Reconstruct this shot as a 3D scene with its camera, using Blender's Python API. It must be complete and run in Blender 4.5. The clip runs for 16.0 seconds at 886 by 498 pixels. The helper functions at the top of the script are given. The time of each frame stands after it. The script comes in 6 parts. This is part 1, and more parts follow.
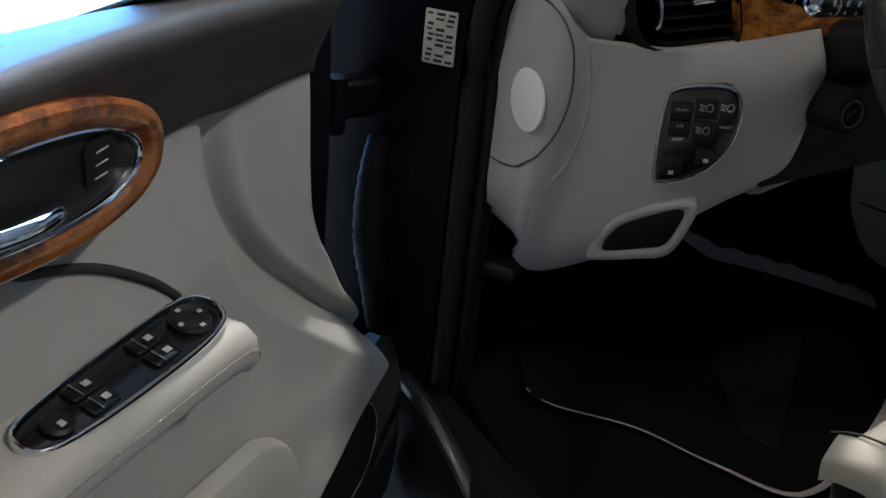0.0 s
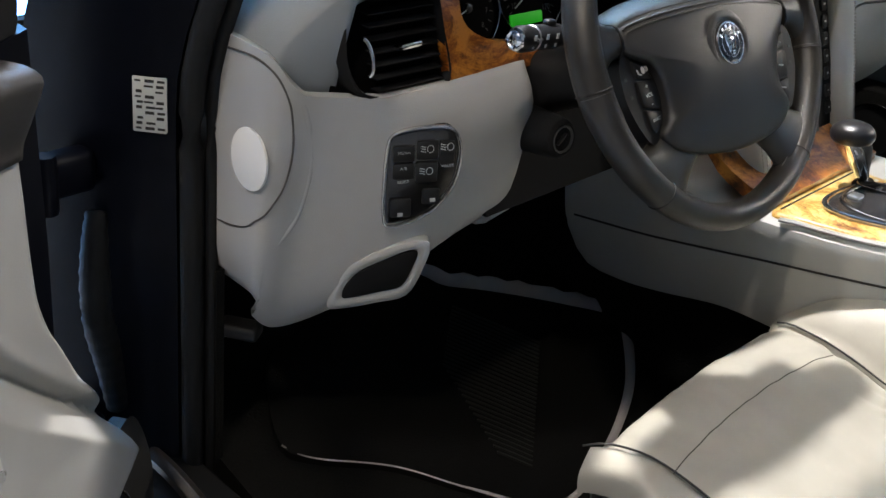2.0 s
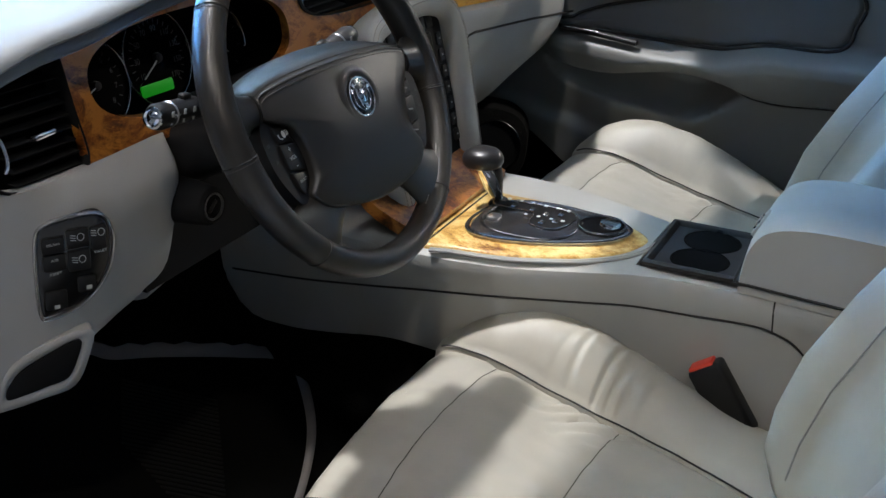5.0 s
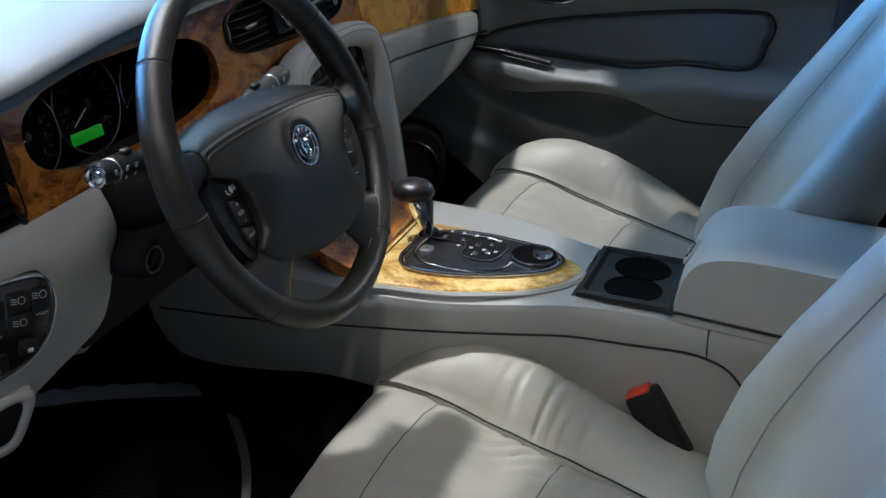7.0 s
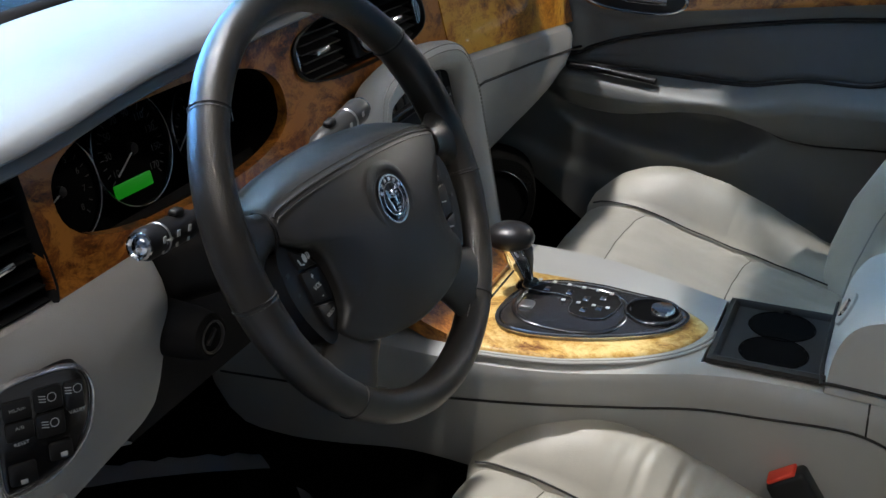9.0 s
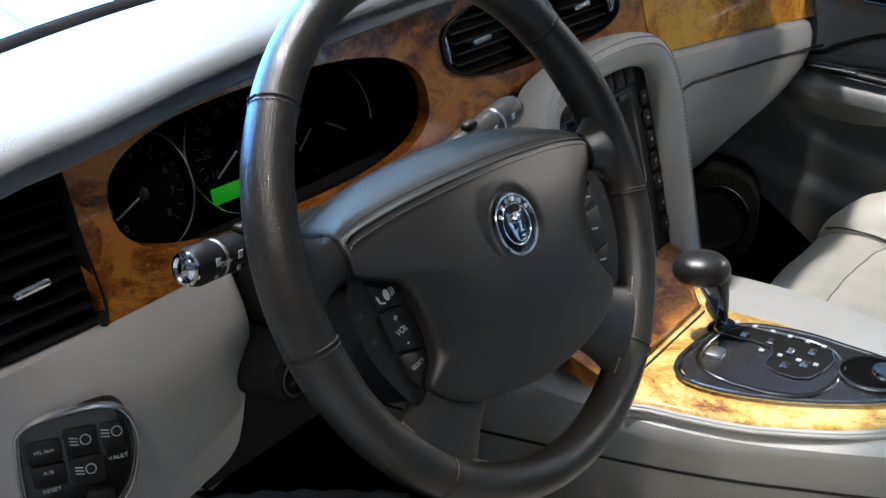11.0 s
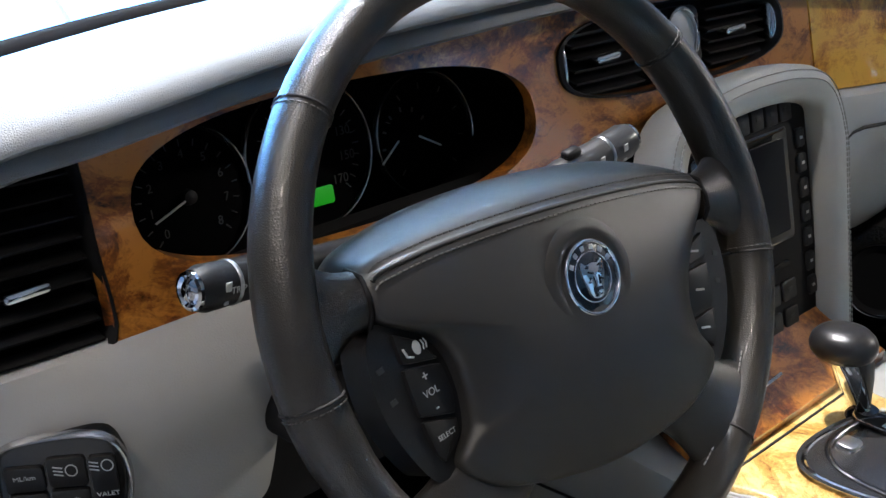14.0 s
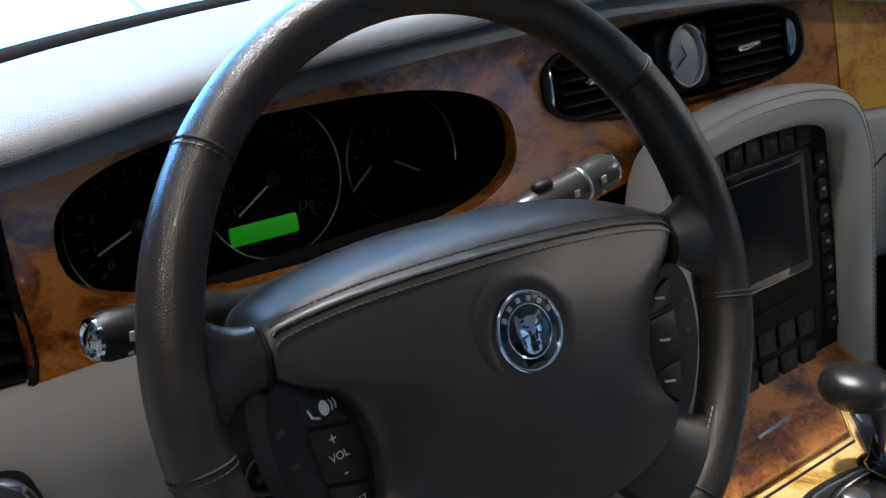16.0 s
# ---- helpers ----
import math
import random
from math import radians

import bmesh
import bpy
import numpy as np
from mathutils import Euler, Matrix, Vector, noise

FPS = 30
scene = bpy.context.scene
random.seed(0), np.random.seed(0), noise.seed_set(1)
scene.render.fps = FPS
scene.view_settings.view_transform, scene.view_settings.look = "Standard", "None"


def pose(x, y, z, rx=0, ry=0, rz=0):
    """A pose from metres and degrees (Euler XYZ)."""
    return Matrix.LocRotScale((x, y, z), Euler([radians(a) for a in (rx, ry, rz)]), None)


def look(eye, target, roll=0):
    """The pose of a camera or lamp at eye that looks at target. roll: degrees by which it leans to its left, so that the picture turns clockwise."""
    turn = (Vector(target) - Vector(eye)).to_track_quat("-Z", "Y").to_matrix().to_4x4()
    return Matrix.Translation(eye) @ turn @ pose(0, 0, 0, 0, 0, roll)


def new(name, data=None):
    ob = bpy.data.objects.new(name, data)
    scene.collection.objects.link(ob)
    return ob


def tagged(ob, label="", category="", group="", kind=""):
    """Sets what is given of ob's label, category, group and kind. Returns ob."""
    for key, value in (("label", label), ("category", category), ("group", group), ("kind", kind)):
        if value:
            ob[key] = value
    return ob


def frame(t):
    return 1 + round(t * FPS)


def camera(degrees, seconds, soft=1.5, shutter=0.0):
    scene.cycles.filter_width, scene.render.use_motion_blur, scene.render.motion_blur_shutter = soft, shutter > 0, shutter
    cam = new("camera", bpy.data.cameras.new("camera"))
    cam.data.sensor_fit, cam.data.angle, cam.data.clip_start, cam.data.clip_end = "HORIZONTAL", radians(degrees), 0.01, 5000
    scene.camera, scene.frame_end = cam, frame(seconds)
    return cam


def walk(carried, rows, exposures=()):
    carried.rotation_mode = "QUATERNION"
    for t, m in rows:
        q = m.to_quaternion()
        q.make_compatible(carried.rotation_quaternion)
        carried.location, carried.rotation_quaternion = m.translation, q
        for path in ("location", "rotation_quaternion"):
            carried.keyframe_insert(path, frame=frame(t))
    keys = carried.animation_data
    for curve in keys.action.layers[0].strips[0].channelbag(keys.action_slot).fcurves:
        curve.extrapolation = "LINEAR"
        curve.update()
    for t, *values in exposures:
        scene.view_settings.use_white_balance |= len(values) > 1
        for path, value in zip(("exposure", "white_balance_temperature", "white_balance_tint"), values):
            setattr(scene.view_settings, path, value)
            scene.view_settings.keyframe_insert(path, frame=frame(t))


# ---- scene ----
cam = camera(39.4, 16.0)
PATH = [
    (0, (-1.186, -0.709, 1.063), (-0.189, 0.729, 0.094), 6.1),
    (0.5, (-1.187, -0.706, 1.067), (-0.095, 0.678, 0.122), 5.9),
    (1, (-1.191, -0.699, 1.075), (-0.006, 0.619, 0.149), 5.8),
    (1.5, (-1.188, -0.687, 1.086), (0.08, 0.559, 0.17), 5.8),
    (2, (-1.188, -0.671, 1.088), (0.167, 0.494, 0.189), 5.6),
    (2.5, (-1.181, -0.668, 1.089), (0.244, 0.422, 0.206), 5.1),
    (3, (-1.179, -0.675, 1.091), (0.309, 0.342, 0.225), 4.5),
    (3.5, (-1.176, -0.678, 1.093), (0.373, 0.257, 0.241), 4.2),
    (4, (-1.177, -0.679, 1.105), (0.419, 0.178, 0.258), 4.2),
    (4.5, (-1.187, -0.674, 1.123), (0.452, 0.108, 0.283), 4.4),
    (5, (-1.198, -0.659, 1.141), (0.476, 0.056, 0.313), 4.8),
    (7.5, (-1.198, -0.541, 1.196), (0.544, -0.021, 0.362), 5.4),
    (8, (-1.135, -0.494, 1.184), (0.604, 0.026, 0.345), 5.0),
    (8.5, (-1.055, -0.445, 1.164), (0.679, 0.095, 0.327), 5.0),
    (9, (-0.976, -0.446, 1.143), (0.731, 0.186, 0.314), 3.8),
    (9.5, (-0.901, -0.453, 1.121), (0.764, 0.285, 0.294), 2.6),
    (10, (-0.829, -0.464, 1.113), (0.77, 0.385, 0.263), 1.4),
    (12.5, (-0.64, -0.424, 1.034), (0.781, 0.713, 0.206), 3.8),
    (13, (-0.615, -0.426, 1.036), (0.773, 0.747, 0.201), 3.8),
    (13.5, (-0.59, -0.429, 1.038), (0.765, 0.778, 0.198), 3.7),
    (14, (-0.567, -0.431, 1.04), (0.76, 0.805, 0.197), 3.6),
    (14.5, (-0.542, -0.433, 1.04), (0.755, 0.833, 0.195), 3.5),
    (15, (-0.519, -0.434, 1.043), (0.758, 0.849, 0.193), 3.7),
    (15.5, (-0.491, -0.439, 1.042), (0.763, 0.867, 0.193), 3.3),
    (16, (-0.455, -0.45, 1.052), (0.762, 0.881, 0.187), 2.7),
]
walk(
    cam,
    [(t, look(eye, target, roll)) for t, eye, target, roll in PATH],
    exposures=[(0, -0.36, 6700, 11), (1, 0.0, 6800, 11), (2, 0.5, 6800, 11), (3, 0.6, 6600, 11), (4, 0.32, 6400, 11), (5, -0.08, 6500, 11), (7.5, -0.4, 6150, 9), (9, -0.3, 6550, 11), (10, -0.08, 6550, 11), (12.5, 0.48, 6550, 12), (14, 0.42, 6550, 13), (16, -0.2, 6700, 14)],
)

# ---- light ----
# an exhibition hall: glowing panels ahead and overhead, unseen lamps around the car
world = bpy.data.worlds.new("world")
scene.world = world
world.use_nodes = True
world.node_tree.nodes["Background"].inputs[0].default_value = (0.5, 0.62, 0.8, 1)
world.node_tree.nodes["Background"].inputs[1].default_value = 0.065


def lamp(name, place, watts, colour, radius):
    ob = new(name, bpy.data.lights.new(name, "POINT"))
    ob.data.energy, ob.data.color, ob.data.shadow_soft_size = watts, colour, radius
    ob.matrix_world = pose(*place)
    return ob


lamp("hall_lamp_front", (0.4, 1.9, 5.0), 1400, (0.99, 0.99, 1.0), 0.12)
lamp("hall_lamp_side", (-3.2, -1.2, 5.0), 200, (1.0, 0.89, 0.74), 0.10)
# unseen fill added to brighten the top of the wheel's cover
lamp("fill_lamp_left", (-3.3, 0.4, 5.0), 250, (1.0, 0.97, 0.93), 0.12)
lamp("hall_lamp_rear", (1.4, -3.1, 5.2), 640, (1.0, 0.96, 0.9), 0.12)
# unseen fill added from the right rear for the fascia
lamp("fill_lamp_right", (5.2, -2.2, 3.3), 340, (1.0, 0.95, 0.86), 0.12)
# glow put into the panelled wall ahead
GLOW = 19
# glow of the unseen panel added overhead
CEILING_GLOW = 8
scene.view_settings.exposure = 0.0


# ---- materials ----
def material(name):
    m = bpy.data.materials.new(name)
    m.use_nodes = True
    nt = m.node_tree
    return m, nt, nt.nodes["Principled BSDF"]


def node(nt, kind, **kw):
    nd = nt.nodes.new(kind)
    for k, v in kw.items():
        nd.inputs[k.replace("_", " ")].default_value = v
    return nd


def ramp(nt, src, stops):
    r = nt.nodes.new("ShaderNodeValToRGB")
    while len(r.color_ramp.elements) < len(stops):
        r.color_ramp.elements.new(0.5)
    for e, (p, c) in zip(r.color_ramp.elements, stops):
        e.position, e.color = p, (*c, 1)
    nt.links.new(src, r.inputs[0])
    return r.outputs[0]


def surface(name, col, rough=0.5, grain=300, depth=0.15, vary=0.12, metal=0.0, coat=0.0, spec=0.5, kind="noise", patch_scale=7.0, crease=0.0):
    """A painted, moulded or hide surface: colour drifting at two scales, grain in the relief."""
    m, nt, p = material(name)
    tc = nt.nodes.new("ShaderNodeTexCoord")
    big = node(nt, "ShaderNodeTexNoise", Scale=patch_scale, Detail=5.0, Roughness=0.6)
    nt.links.new(tc.outputs["Object"], big.inputs["Vector"])
    lo, hi = [c * (1 - vary) for c in col], [min(1, c * (1 + vary)) for c in col]
    c = ramp(nt, big.outputs["Fac"], [(0.3, lo), (0.7, hi)])
    nt.links.new(c, p.inputs["Base Color"])
    rr = nt.nodes.new("ShaderNodeMapRange")
    rr.inputs["To Min"].default_value, rr.inputs["To Max"].default_value = rough * 0.85, min(1, rough * 1.15)
    nt.links.new(big.outputs["Fac"], rr.inputs["Value"])
    nt.links.new(rr.outputs[0], p.inputs["Roughness"])
    p.inputs["Metallic"].default_value = metal
    p.inputs["Coat Weight"].default_value = coat
    p.inputs["Coat Roughness"].default_value = 0.06
    p.inputs["Specular IOR Level"].default_value = spec
    if depth > 0:
        if kind == "hide":
            g = node(nt, "ShaderNodeTexVoronoi", Scale=grain)
            g.feature = "DISTANCE_TO_EDGE"
            out = g.outputs["Distance"]
        else:
            g = node(nt, "ShaderNodeTexNoise", Scale=grain, Detail=4.0)
            out = g.outputs["Fac"]
        nt.links.new(tc.outputs["Object"], g.inputs["Vector"])
        b = nt.nodes.new("ShaderNodeBump")
        b.inputs["Strength"].default_value = depth
        b.inputs["Distance"].default_value = 0.002
        nt.links.new(out, b.inputs["Height"])
        nt.links.new(b.outputs[0], p.inputs["Normal"])
        if crease > 0:
            w = node(nt, "ShaderNodeTexNoise", Scale=55.0, Detail=5.0, Roughness=0.6, Distortion=1.8)
            nt.links.new(tc.outputs["Object"], w.inputs["Vector"])
            b2 = nt.nodes.new("ShaderNodeBump")
            b2.inputs["Strength"].default_value = crease
            b2.inputs["Distance"].default_value = 0.004
            nt.links.new(w.outputs["Fac"], b2.inputs["Height"])
            nt.links.new(b2.outputs[0], b.inputs["Normal"])
    return m


def burl(name, dark, mid, light, scale=1.0):
    m, nt, p = material(name)
    tc = nt.nodes.new("ShaderNodeTexCoord")
    mp = nt.nodes.new("ShaderNodeMapping")
    mp.inputs["Scale"].default_value = (1.0 * scale, 1.0 * scale, 1.6 * scale)
    nt.links.new(tc.outputs["Object"], mp.inputs["Vector"])
    warp = node(nt, "ShaderNodeTexNoise", Scale=9.0, Detail=6.0, Roughness=0.65, Distortion=1.6)
    nt.links.new(mp.outputs[0], warp.inputs["Vector"])
    fine = node(nt, "ShaderNodeTexNoise", Scale=55.0, Detail=8.0, Roughness=0.75, Distortion=2.5)
    nt.links.new(mp.outputs[0], fine.inputs["Vector"])
    eyes = node(nt, "ShaderNodeTexVoronoi", Scale=22.0)
    eyes.inputs["Randomness"].default_value = 1.0
    mixv = nt.nodes.new("ShaderNodeMix")
    mixv.data_type = "VECTOR"
    mixv.inputs["Factor"].default_value = 0.12
    nt.links.new(mp.outputs[0], mixv.inputs["A"])
    nt.links.new(warp.outputs["Color"], mixv.inputs["B"])
    nt.links.new(mixv.outputs["Result"], eyes.inputs["Vector"])
    add = nt.nodes.new("ShaderNodeMath")
    add.operation = "MULTIPLY_ADD"
    nt.links.new(fine.outputs["Fac"], add.inputs[0])
    add.inputs[1].default_value = 0.45
    nt.links.new(warp.outputs["Fac"], add.inputs[2])
    sub = nt.nodes.new("ShaderNodeMapRange")
    sub.inputs["From Min"].default_value, sub.inputs["From Max"].default_value = 0.0, 0.35
    sub.inputs["To Min"].default_value, sub.inputs["To Max"].default_value = -0.16, 0.02
    nt.links.new(eyes.outputs["Distance"], sub.inputs["Value"])
    tot = nt.nodes.new("ShaderNodeMath")
    nt.links.new(add.outputs[0], tot.inputs[0])
    nt.links.new(sub.outputs[0], tot.inputs[1])
    # flame figure: fine streaks drawn out along the veneer and bent by the burrs
    sm_ = nt.nodes.new("ShaderNodeMapping")
    sm_.inputs["Scale"].default_value = (9.0, 9.0, 1.6)
    sm_.inputs["Rotation"].default_value = (0.2, 0.35, 0.3)
    nt.links.new(mixv.outputs["Result"], sm_.inputs["Vector"])
    streak = node(nt, "ShaderNodeTexNoise", Scale=9.0, Detail=4.0, Roughness=0.5, Distortion=0.8)
    nt.links.new(sm_.outputs[0], streak.inputs["Vector"])
    fig = nt.nodes.new("ShaderNodeMath")
    fig.operation = "MULTIPLY_ADD"
    nt.links.new(streak.outputs["Fac"], fig.inputs[0])
    fig.inputs[1].default_value = 0.34
    nt.links.new(tot.outputs[0], fig.inputs[2])
    c = ramp(nt, fig.outputs[0], [(0.70, dark), (0.855, mid), (1.02, light)])
    nt.links.new(c, p.inputs["Base Color"])
    p.inputs["Roughness"].default_value = 0.3
    p.inputs["Coat Weight"].default_value = 1.0
    p.inputs["Coat Roughness"].default_value = 0.03
    return m


def plain(name, col, rough=0.4, metal=0.0, emit=0.0, coat=0.0):
    m, nt, p = material(name)
    p.inputs["Base Color"].default_value = (*col, 1)
    p.inputs["Roughness"].default_value = rough
    p.inputs["Metallic"].default_value = metal
    p.inputs["Coat Weight"].default_value = coat
    if emit:
        p.inputs["Emission Color"].default_value = (*col, 1)
        p.inputs["Emission Strength"].default_value = emit
    return m


def clear_glass(name, tint=(1, 1, 1)):
    m, nt, p = material(name)
    p.inputs["Base Color"].default_value = (*tint, 1)
    p.inputs["Transmission Weight"].default_value = 1.0
    p.inputs["Roughness"].default_value = 0.0
    p.inputs["IOR"].default_value = 1.02
    return m


HIDE = surface("dove_hide", (0.39, 0.385, 0.355), 0.42, 900, 0.25, 0.06, kind="hide", crease=0.1)
SEAT_HIDE = surface("seat_hide", (0.415, 0.392, 0.33), 0.36, 700, 0.26, 0.1, kind="hide", crease=0.1)
TRIM = surface("grey_trim", (0.36, 0.355, 0.335), 0.47, 700, 0.22, 0.06)
PAD = surface("dash_pad_vinyl", (0.25, 0.265, 0.272), 0.46, 620, 0.4, 0.06, kind="hide")
RAIL = surface("grained_rail_vinyl", (0.036, 0.034, 0.033), 0.44, 700, 0.3, 0.12, kind="hide", spec=0.4, crease=0.1)
DARK_TRIM = surface("charcoal_vinyl", (0.028, 0.027, 0.026), 0.55, 600, 0.3, 0.15, kind="hide", spec=0.35)
WHEEL_HIDE = surface("charcoal_hide", (0.024, 0.0213, 0.0176), 0.31, 650, 0.22, 0.25, coat=0.12, kind="hide", patch_scale=25, crease=0.02, spec=0.5)
COVER = surface("airbag_vinyl", (0.025, 0.024, 0.0225), 0.33, 1400, 0.14, 0.1, kind="hide", spec=0.4, crease=0.04)
PIANO = surface("glossy_black_plastic", (0.007, 0.007, 0.0075), 0.22, 500, 0.03, 0.2, spec=0.5)
BLACK = surface("black_plastic", (0.010, 0.010, 0.0105), 0.45, 800, 0.1, 0.2, spec=0.3)
MATTE = surface("matt_black", (0.007, 0.007, 0.0075), 0.8, 500, 0.1, 0.2, spec=0.15)
GLOSS = plain("gloss_black", (0.008, 0.008, 0.009), 0.08, coat=1.0)
CHROME = plain("chrome", (0.8, 0.81, 0.83), 0.08, 1.0)
SMOKED = plain("smoked_metal", (0.16, 0.16, 0.17), 0.25, 1.0)
DARK_THREAD = plain("dark_thread", (0.075, 0.07, 0.064), 0.6)
# black for recesses, with their inner shade put into the colour
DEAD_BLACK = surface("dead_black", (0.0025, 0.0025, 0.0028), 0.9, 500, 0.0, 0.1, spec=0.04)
PLATE = surface("gunmetal_plate", (0.12, 0.12, 0.125), 0.24, 400, 0.0, 0.1, metal=0.85)
TRAY = surface("charcoal_tray_plastic", (0.017, 0.016, 0.016), 0.55, 700, 0.15, 0.12, spec=0.35)
SATIN = plain("satin_metal", (0.55, 0.55, 0.56), 0.3, 1.0)
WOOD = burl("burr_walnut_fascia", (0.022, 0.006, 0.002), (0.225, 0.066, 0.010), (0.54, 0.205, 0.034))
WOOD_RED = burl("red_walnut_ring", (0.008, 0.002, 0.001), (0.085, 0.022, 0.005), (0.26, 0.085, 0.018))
# lit copies of the walnut: strong light and reflection put into the colour
WOOD_LIT = burl("burr_walnut_lit", (0.16, 0.045, 0.007), (0.64, 0.36, 0.08), (0.88, 0.66, 0.27))
WOOD_LIT_GOLD = burl("burr_walnut_lit_gold", (0.10, 0.024, 0.003), (0.54, 0.20, 0.02), (0.80, 0.41, 0.055))
CARPET = surface("black_carpet", (0.006, 0.006, 0.0055), 0.95, 260, 1.0, 0.35, spec=0.1)
MAT = surface("rubber_mat", (0.0045, 0.0045, 0.0042), 0.8, 400, 0.4, 0.3, spec=0.08)
BINDING = surface("mat_binding", (0.36, 0.33, 0.32), 0.8, 500, 0.5, 0.12)
NAVY = surface("navy_body_paint", (0.002, 0.0025, 0.005), 0.45, 300, 0.0, 0.15, coat=0.03, spec=0.06)
RUBBER = surface("black_rubber", (0.006, 0.006, 0.006), 0.65, 500, 0.2, 0.2, spec=0.25)
WHITE_INK = plain("white_ink", (0.45, 0.46, 0.46), 0.5)
DIM_INK = plain("dim_ink", (0.024, 0.026, 0.027), 0.6)
THREAD = plain("grey_thread", (0.26, 0.25, 0.23), 0.7)
SEAM = plain("shaded_seam", (0.09, 0.083, 0.07), 0.8)
GROOVE = plain("dark_seam", (0.02, 0.019, 0.018), 0.8)
GREEN = plain("lit_green_display", (0.004, 0.3, 0.008), 0.5, emit=0.4)
# lighter copy of the mat's rubber: light on the ribs is put in
MAT_RIB = surface("lit_rib_rubber", (0.010, 0.010, 0.009), 0.55, 400, 0.2, 0.2, spec=0.3)
SCREEN = surface("dark_screen", (0.002, 0.004, 0.008), 0.3, 300, 0.0, 0.1, spec=0.12)
STALK_GREY = surface("grey_stalk_plastic", (0.045, 0.045, 0.045), 0.28, 500, 0.05, 0.08)
KNOB = surface("knob_hide", (0.018, 0.017, 0.017), 0.3, 900, 0.1, 0.15, kind="hide", spec=0.6)
RED = plain("red_plastic", (0.75, 0.06, 0.03), 0.45)
LABEL = surface("paper_label", (0.46, 0.46, 0.42), 0.6, 300, 0.0, 0.1)
STICKER = plain("white_sticker", (0.8, 0.79, 0.76), 0.5)
DIAL_FACE = plain("clock_face", (0.3, 0.31, 0.32), 0.4)
DIAL_RING = plain("brushed_ring", (0.6, 0.6, 0.61), 0.22, 0.9)
BLUE_INK = plain("blue_enamel", (0.004, 0.008, 0.016), 0.2, coat=1.0)


# ---- shape helpers ----
def V(*a):
    return Vector(a)


def basis(o, x, n):
    """A frame at o whose z is n and whose x lies nearest to x."""
    z = Vector(n).normalized()
    y = z.cross(Vector(x)).normalized()
    xx = y.cross(z)
    return Matrix(((xx.x, y.x, z.x, o[0]), (xx.y, y.y, z.y, o[1]), (xx.z, y.z, z.z, o[2]), (0, 0, 0, 1)))


def cr(pts, n=8, closed=False):
    """A smooth curve through the points."""
    P = [Vector(p) for p in pts]
    out = []
    k = len(P)
    for i in range(k if closed else k - 1):
        if closed:
            a, b, c, d = P[i - 1], P[i], P[(i + 1) % k], P[(i + 2) % k]
        else:
            a, b, c, d = P[max(i - 1, 0)], P[i], P[i + 1], P[min(i + 2, k - 1)]
        for j in range(n):
            t = j / n
            out.append(0.5 * ((2 * b) + (c - a) * t + (2 * a - 5 * b + 4 * c - d) * t * t + (3 * b - a - 3 * c + d) * t**3))
    if not closed:
        out.append(P[-1])
    return out


def curve1(xs, ys):
    """A smooth function through the knots."""
    def f(x):
        if x <= xs[0]:
            return ys[0]
        if x >= xs[-1]:
            return ys[-1]
        i = max(k for k in range(len(xs) - 1) if xs[k] <= x)
        h = xs[i + 1] - xs[i]
        t = (x - xs[i]) / h
        def slope(k):
            a, b = max(k - 1, 0), min(k + 1, len(xs) - 1)
            return (ys[b] - ys[a]) / (xs[b] - xs[a])
        return (2 * t**3 - 3 * t * t + 1) * ys[i] + (t**3 - 2 * t * t + t) * h * slope(i) + (3 * t * t - 2 * t**3) * ys[i + 1] + (t**3 - t * t) * h * slope(i + 1)
    return f


def span(a, b, n):
    return [a + (b - a) * i / (n - 1) for i in range(n)]


def mesh_of(verts, faces, sharp=40):
    me = bpy.data.meshes.new("m")
    me.from_pydata([tuple(v) for v in verts], [], faces)
    bm = bmesh.new()
    bm.from_mesh(me)
    bmesh.ops.remove_doubles(bm, verts=bm.verts, dist=1e-6)
    bmesh.ops.recalc_face_normals(bm, faces=bm.faces)
    bm.to_mesh(me)
    bm.free()
    me.shade_smooth()
    me.set_sharp_from_angle(angle=radians(sharp))
    return me


def sheet(rows, off, keep=None, sharp=40):
    """A curved plate: a grid of points and its back side, off behind it; keep(i, j) leaves cells out."""
    n, m = len(rows), len(rows[0])
    front = [Vector(p) for r in rows for p in r]
    k = len(front)
    o = off if callable(off) else (lambda p: Vector(off))
    verts = front + [p + o(p) for p in front]
    faces, edge = [], {}
    for i in range(n - 1):
        for j in range(m - 1):
            if keep and not keep(i, j):
                continue
            q = (i * m + j, i * m + j + 1, (i + 1) * m + j + 1, (i + 1) * m + j)
            faces += [q, tuple(v + k for v in reversed(q))]
            for a, b in zip(q, q[1:] + q[:1]):
                edge[(a, b)] = True
    for a, b in edge:
        if (b, a) not in edge:
            faces.append((b, a, a + k, b + k))
    used = sorted({v for f in faces for v in f})
    at = {v: i for i, v in enumerate(used)}
    return mesh_of([verts[v] for v in used], [tuple(at[v] for v in f) for f in faces], sharp)


def loft(rings, closed=False, cap=True, sharp=40):
    """A skin over closed rings of equal count; closed joins the last ring to the first."""
    n, m = len(rings), len(rings[0])
    verts = [p for r in rings for p in r]
    faces = []
    for i in range(n if closed else n - 1):
        a, b = i * m, ((i + 1) % n) * m
        for j in range(m):
            faces.append((a + j, a + (j + 1) % m, b + (j + 1) % m, b + j))
    if cap and not closed:
        faces += [tuple(range(m - 1, -1, -1)), tuple((n - 1) * m + j for j in range(m))]
    return mesh_of(verts, faces, sharp)


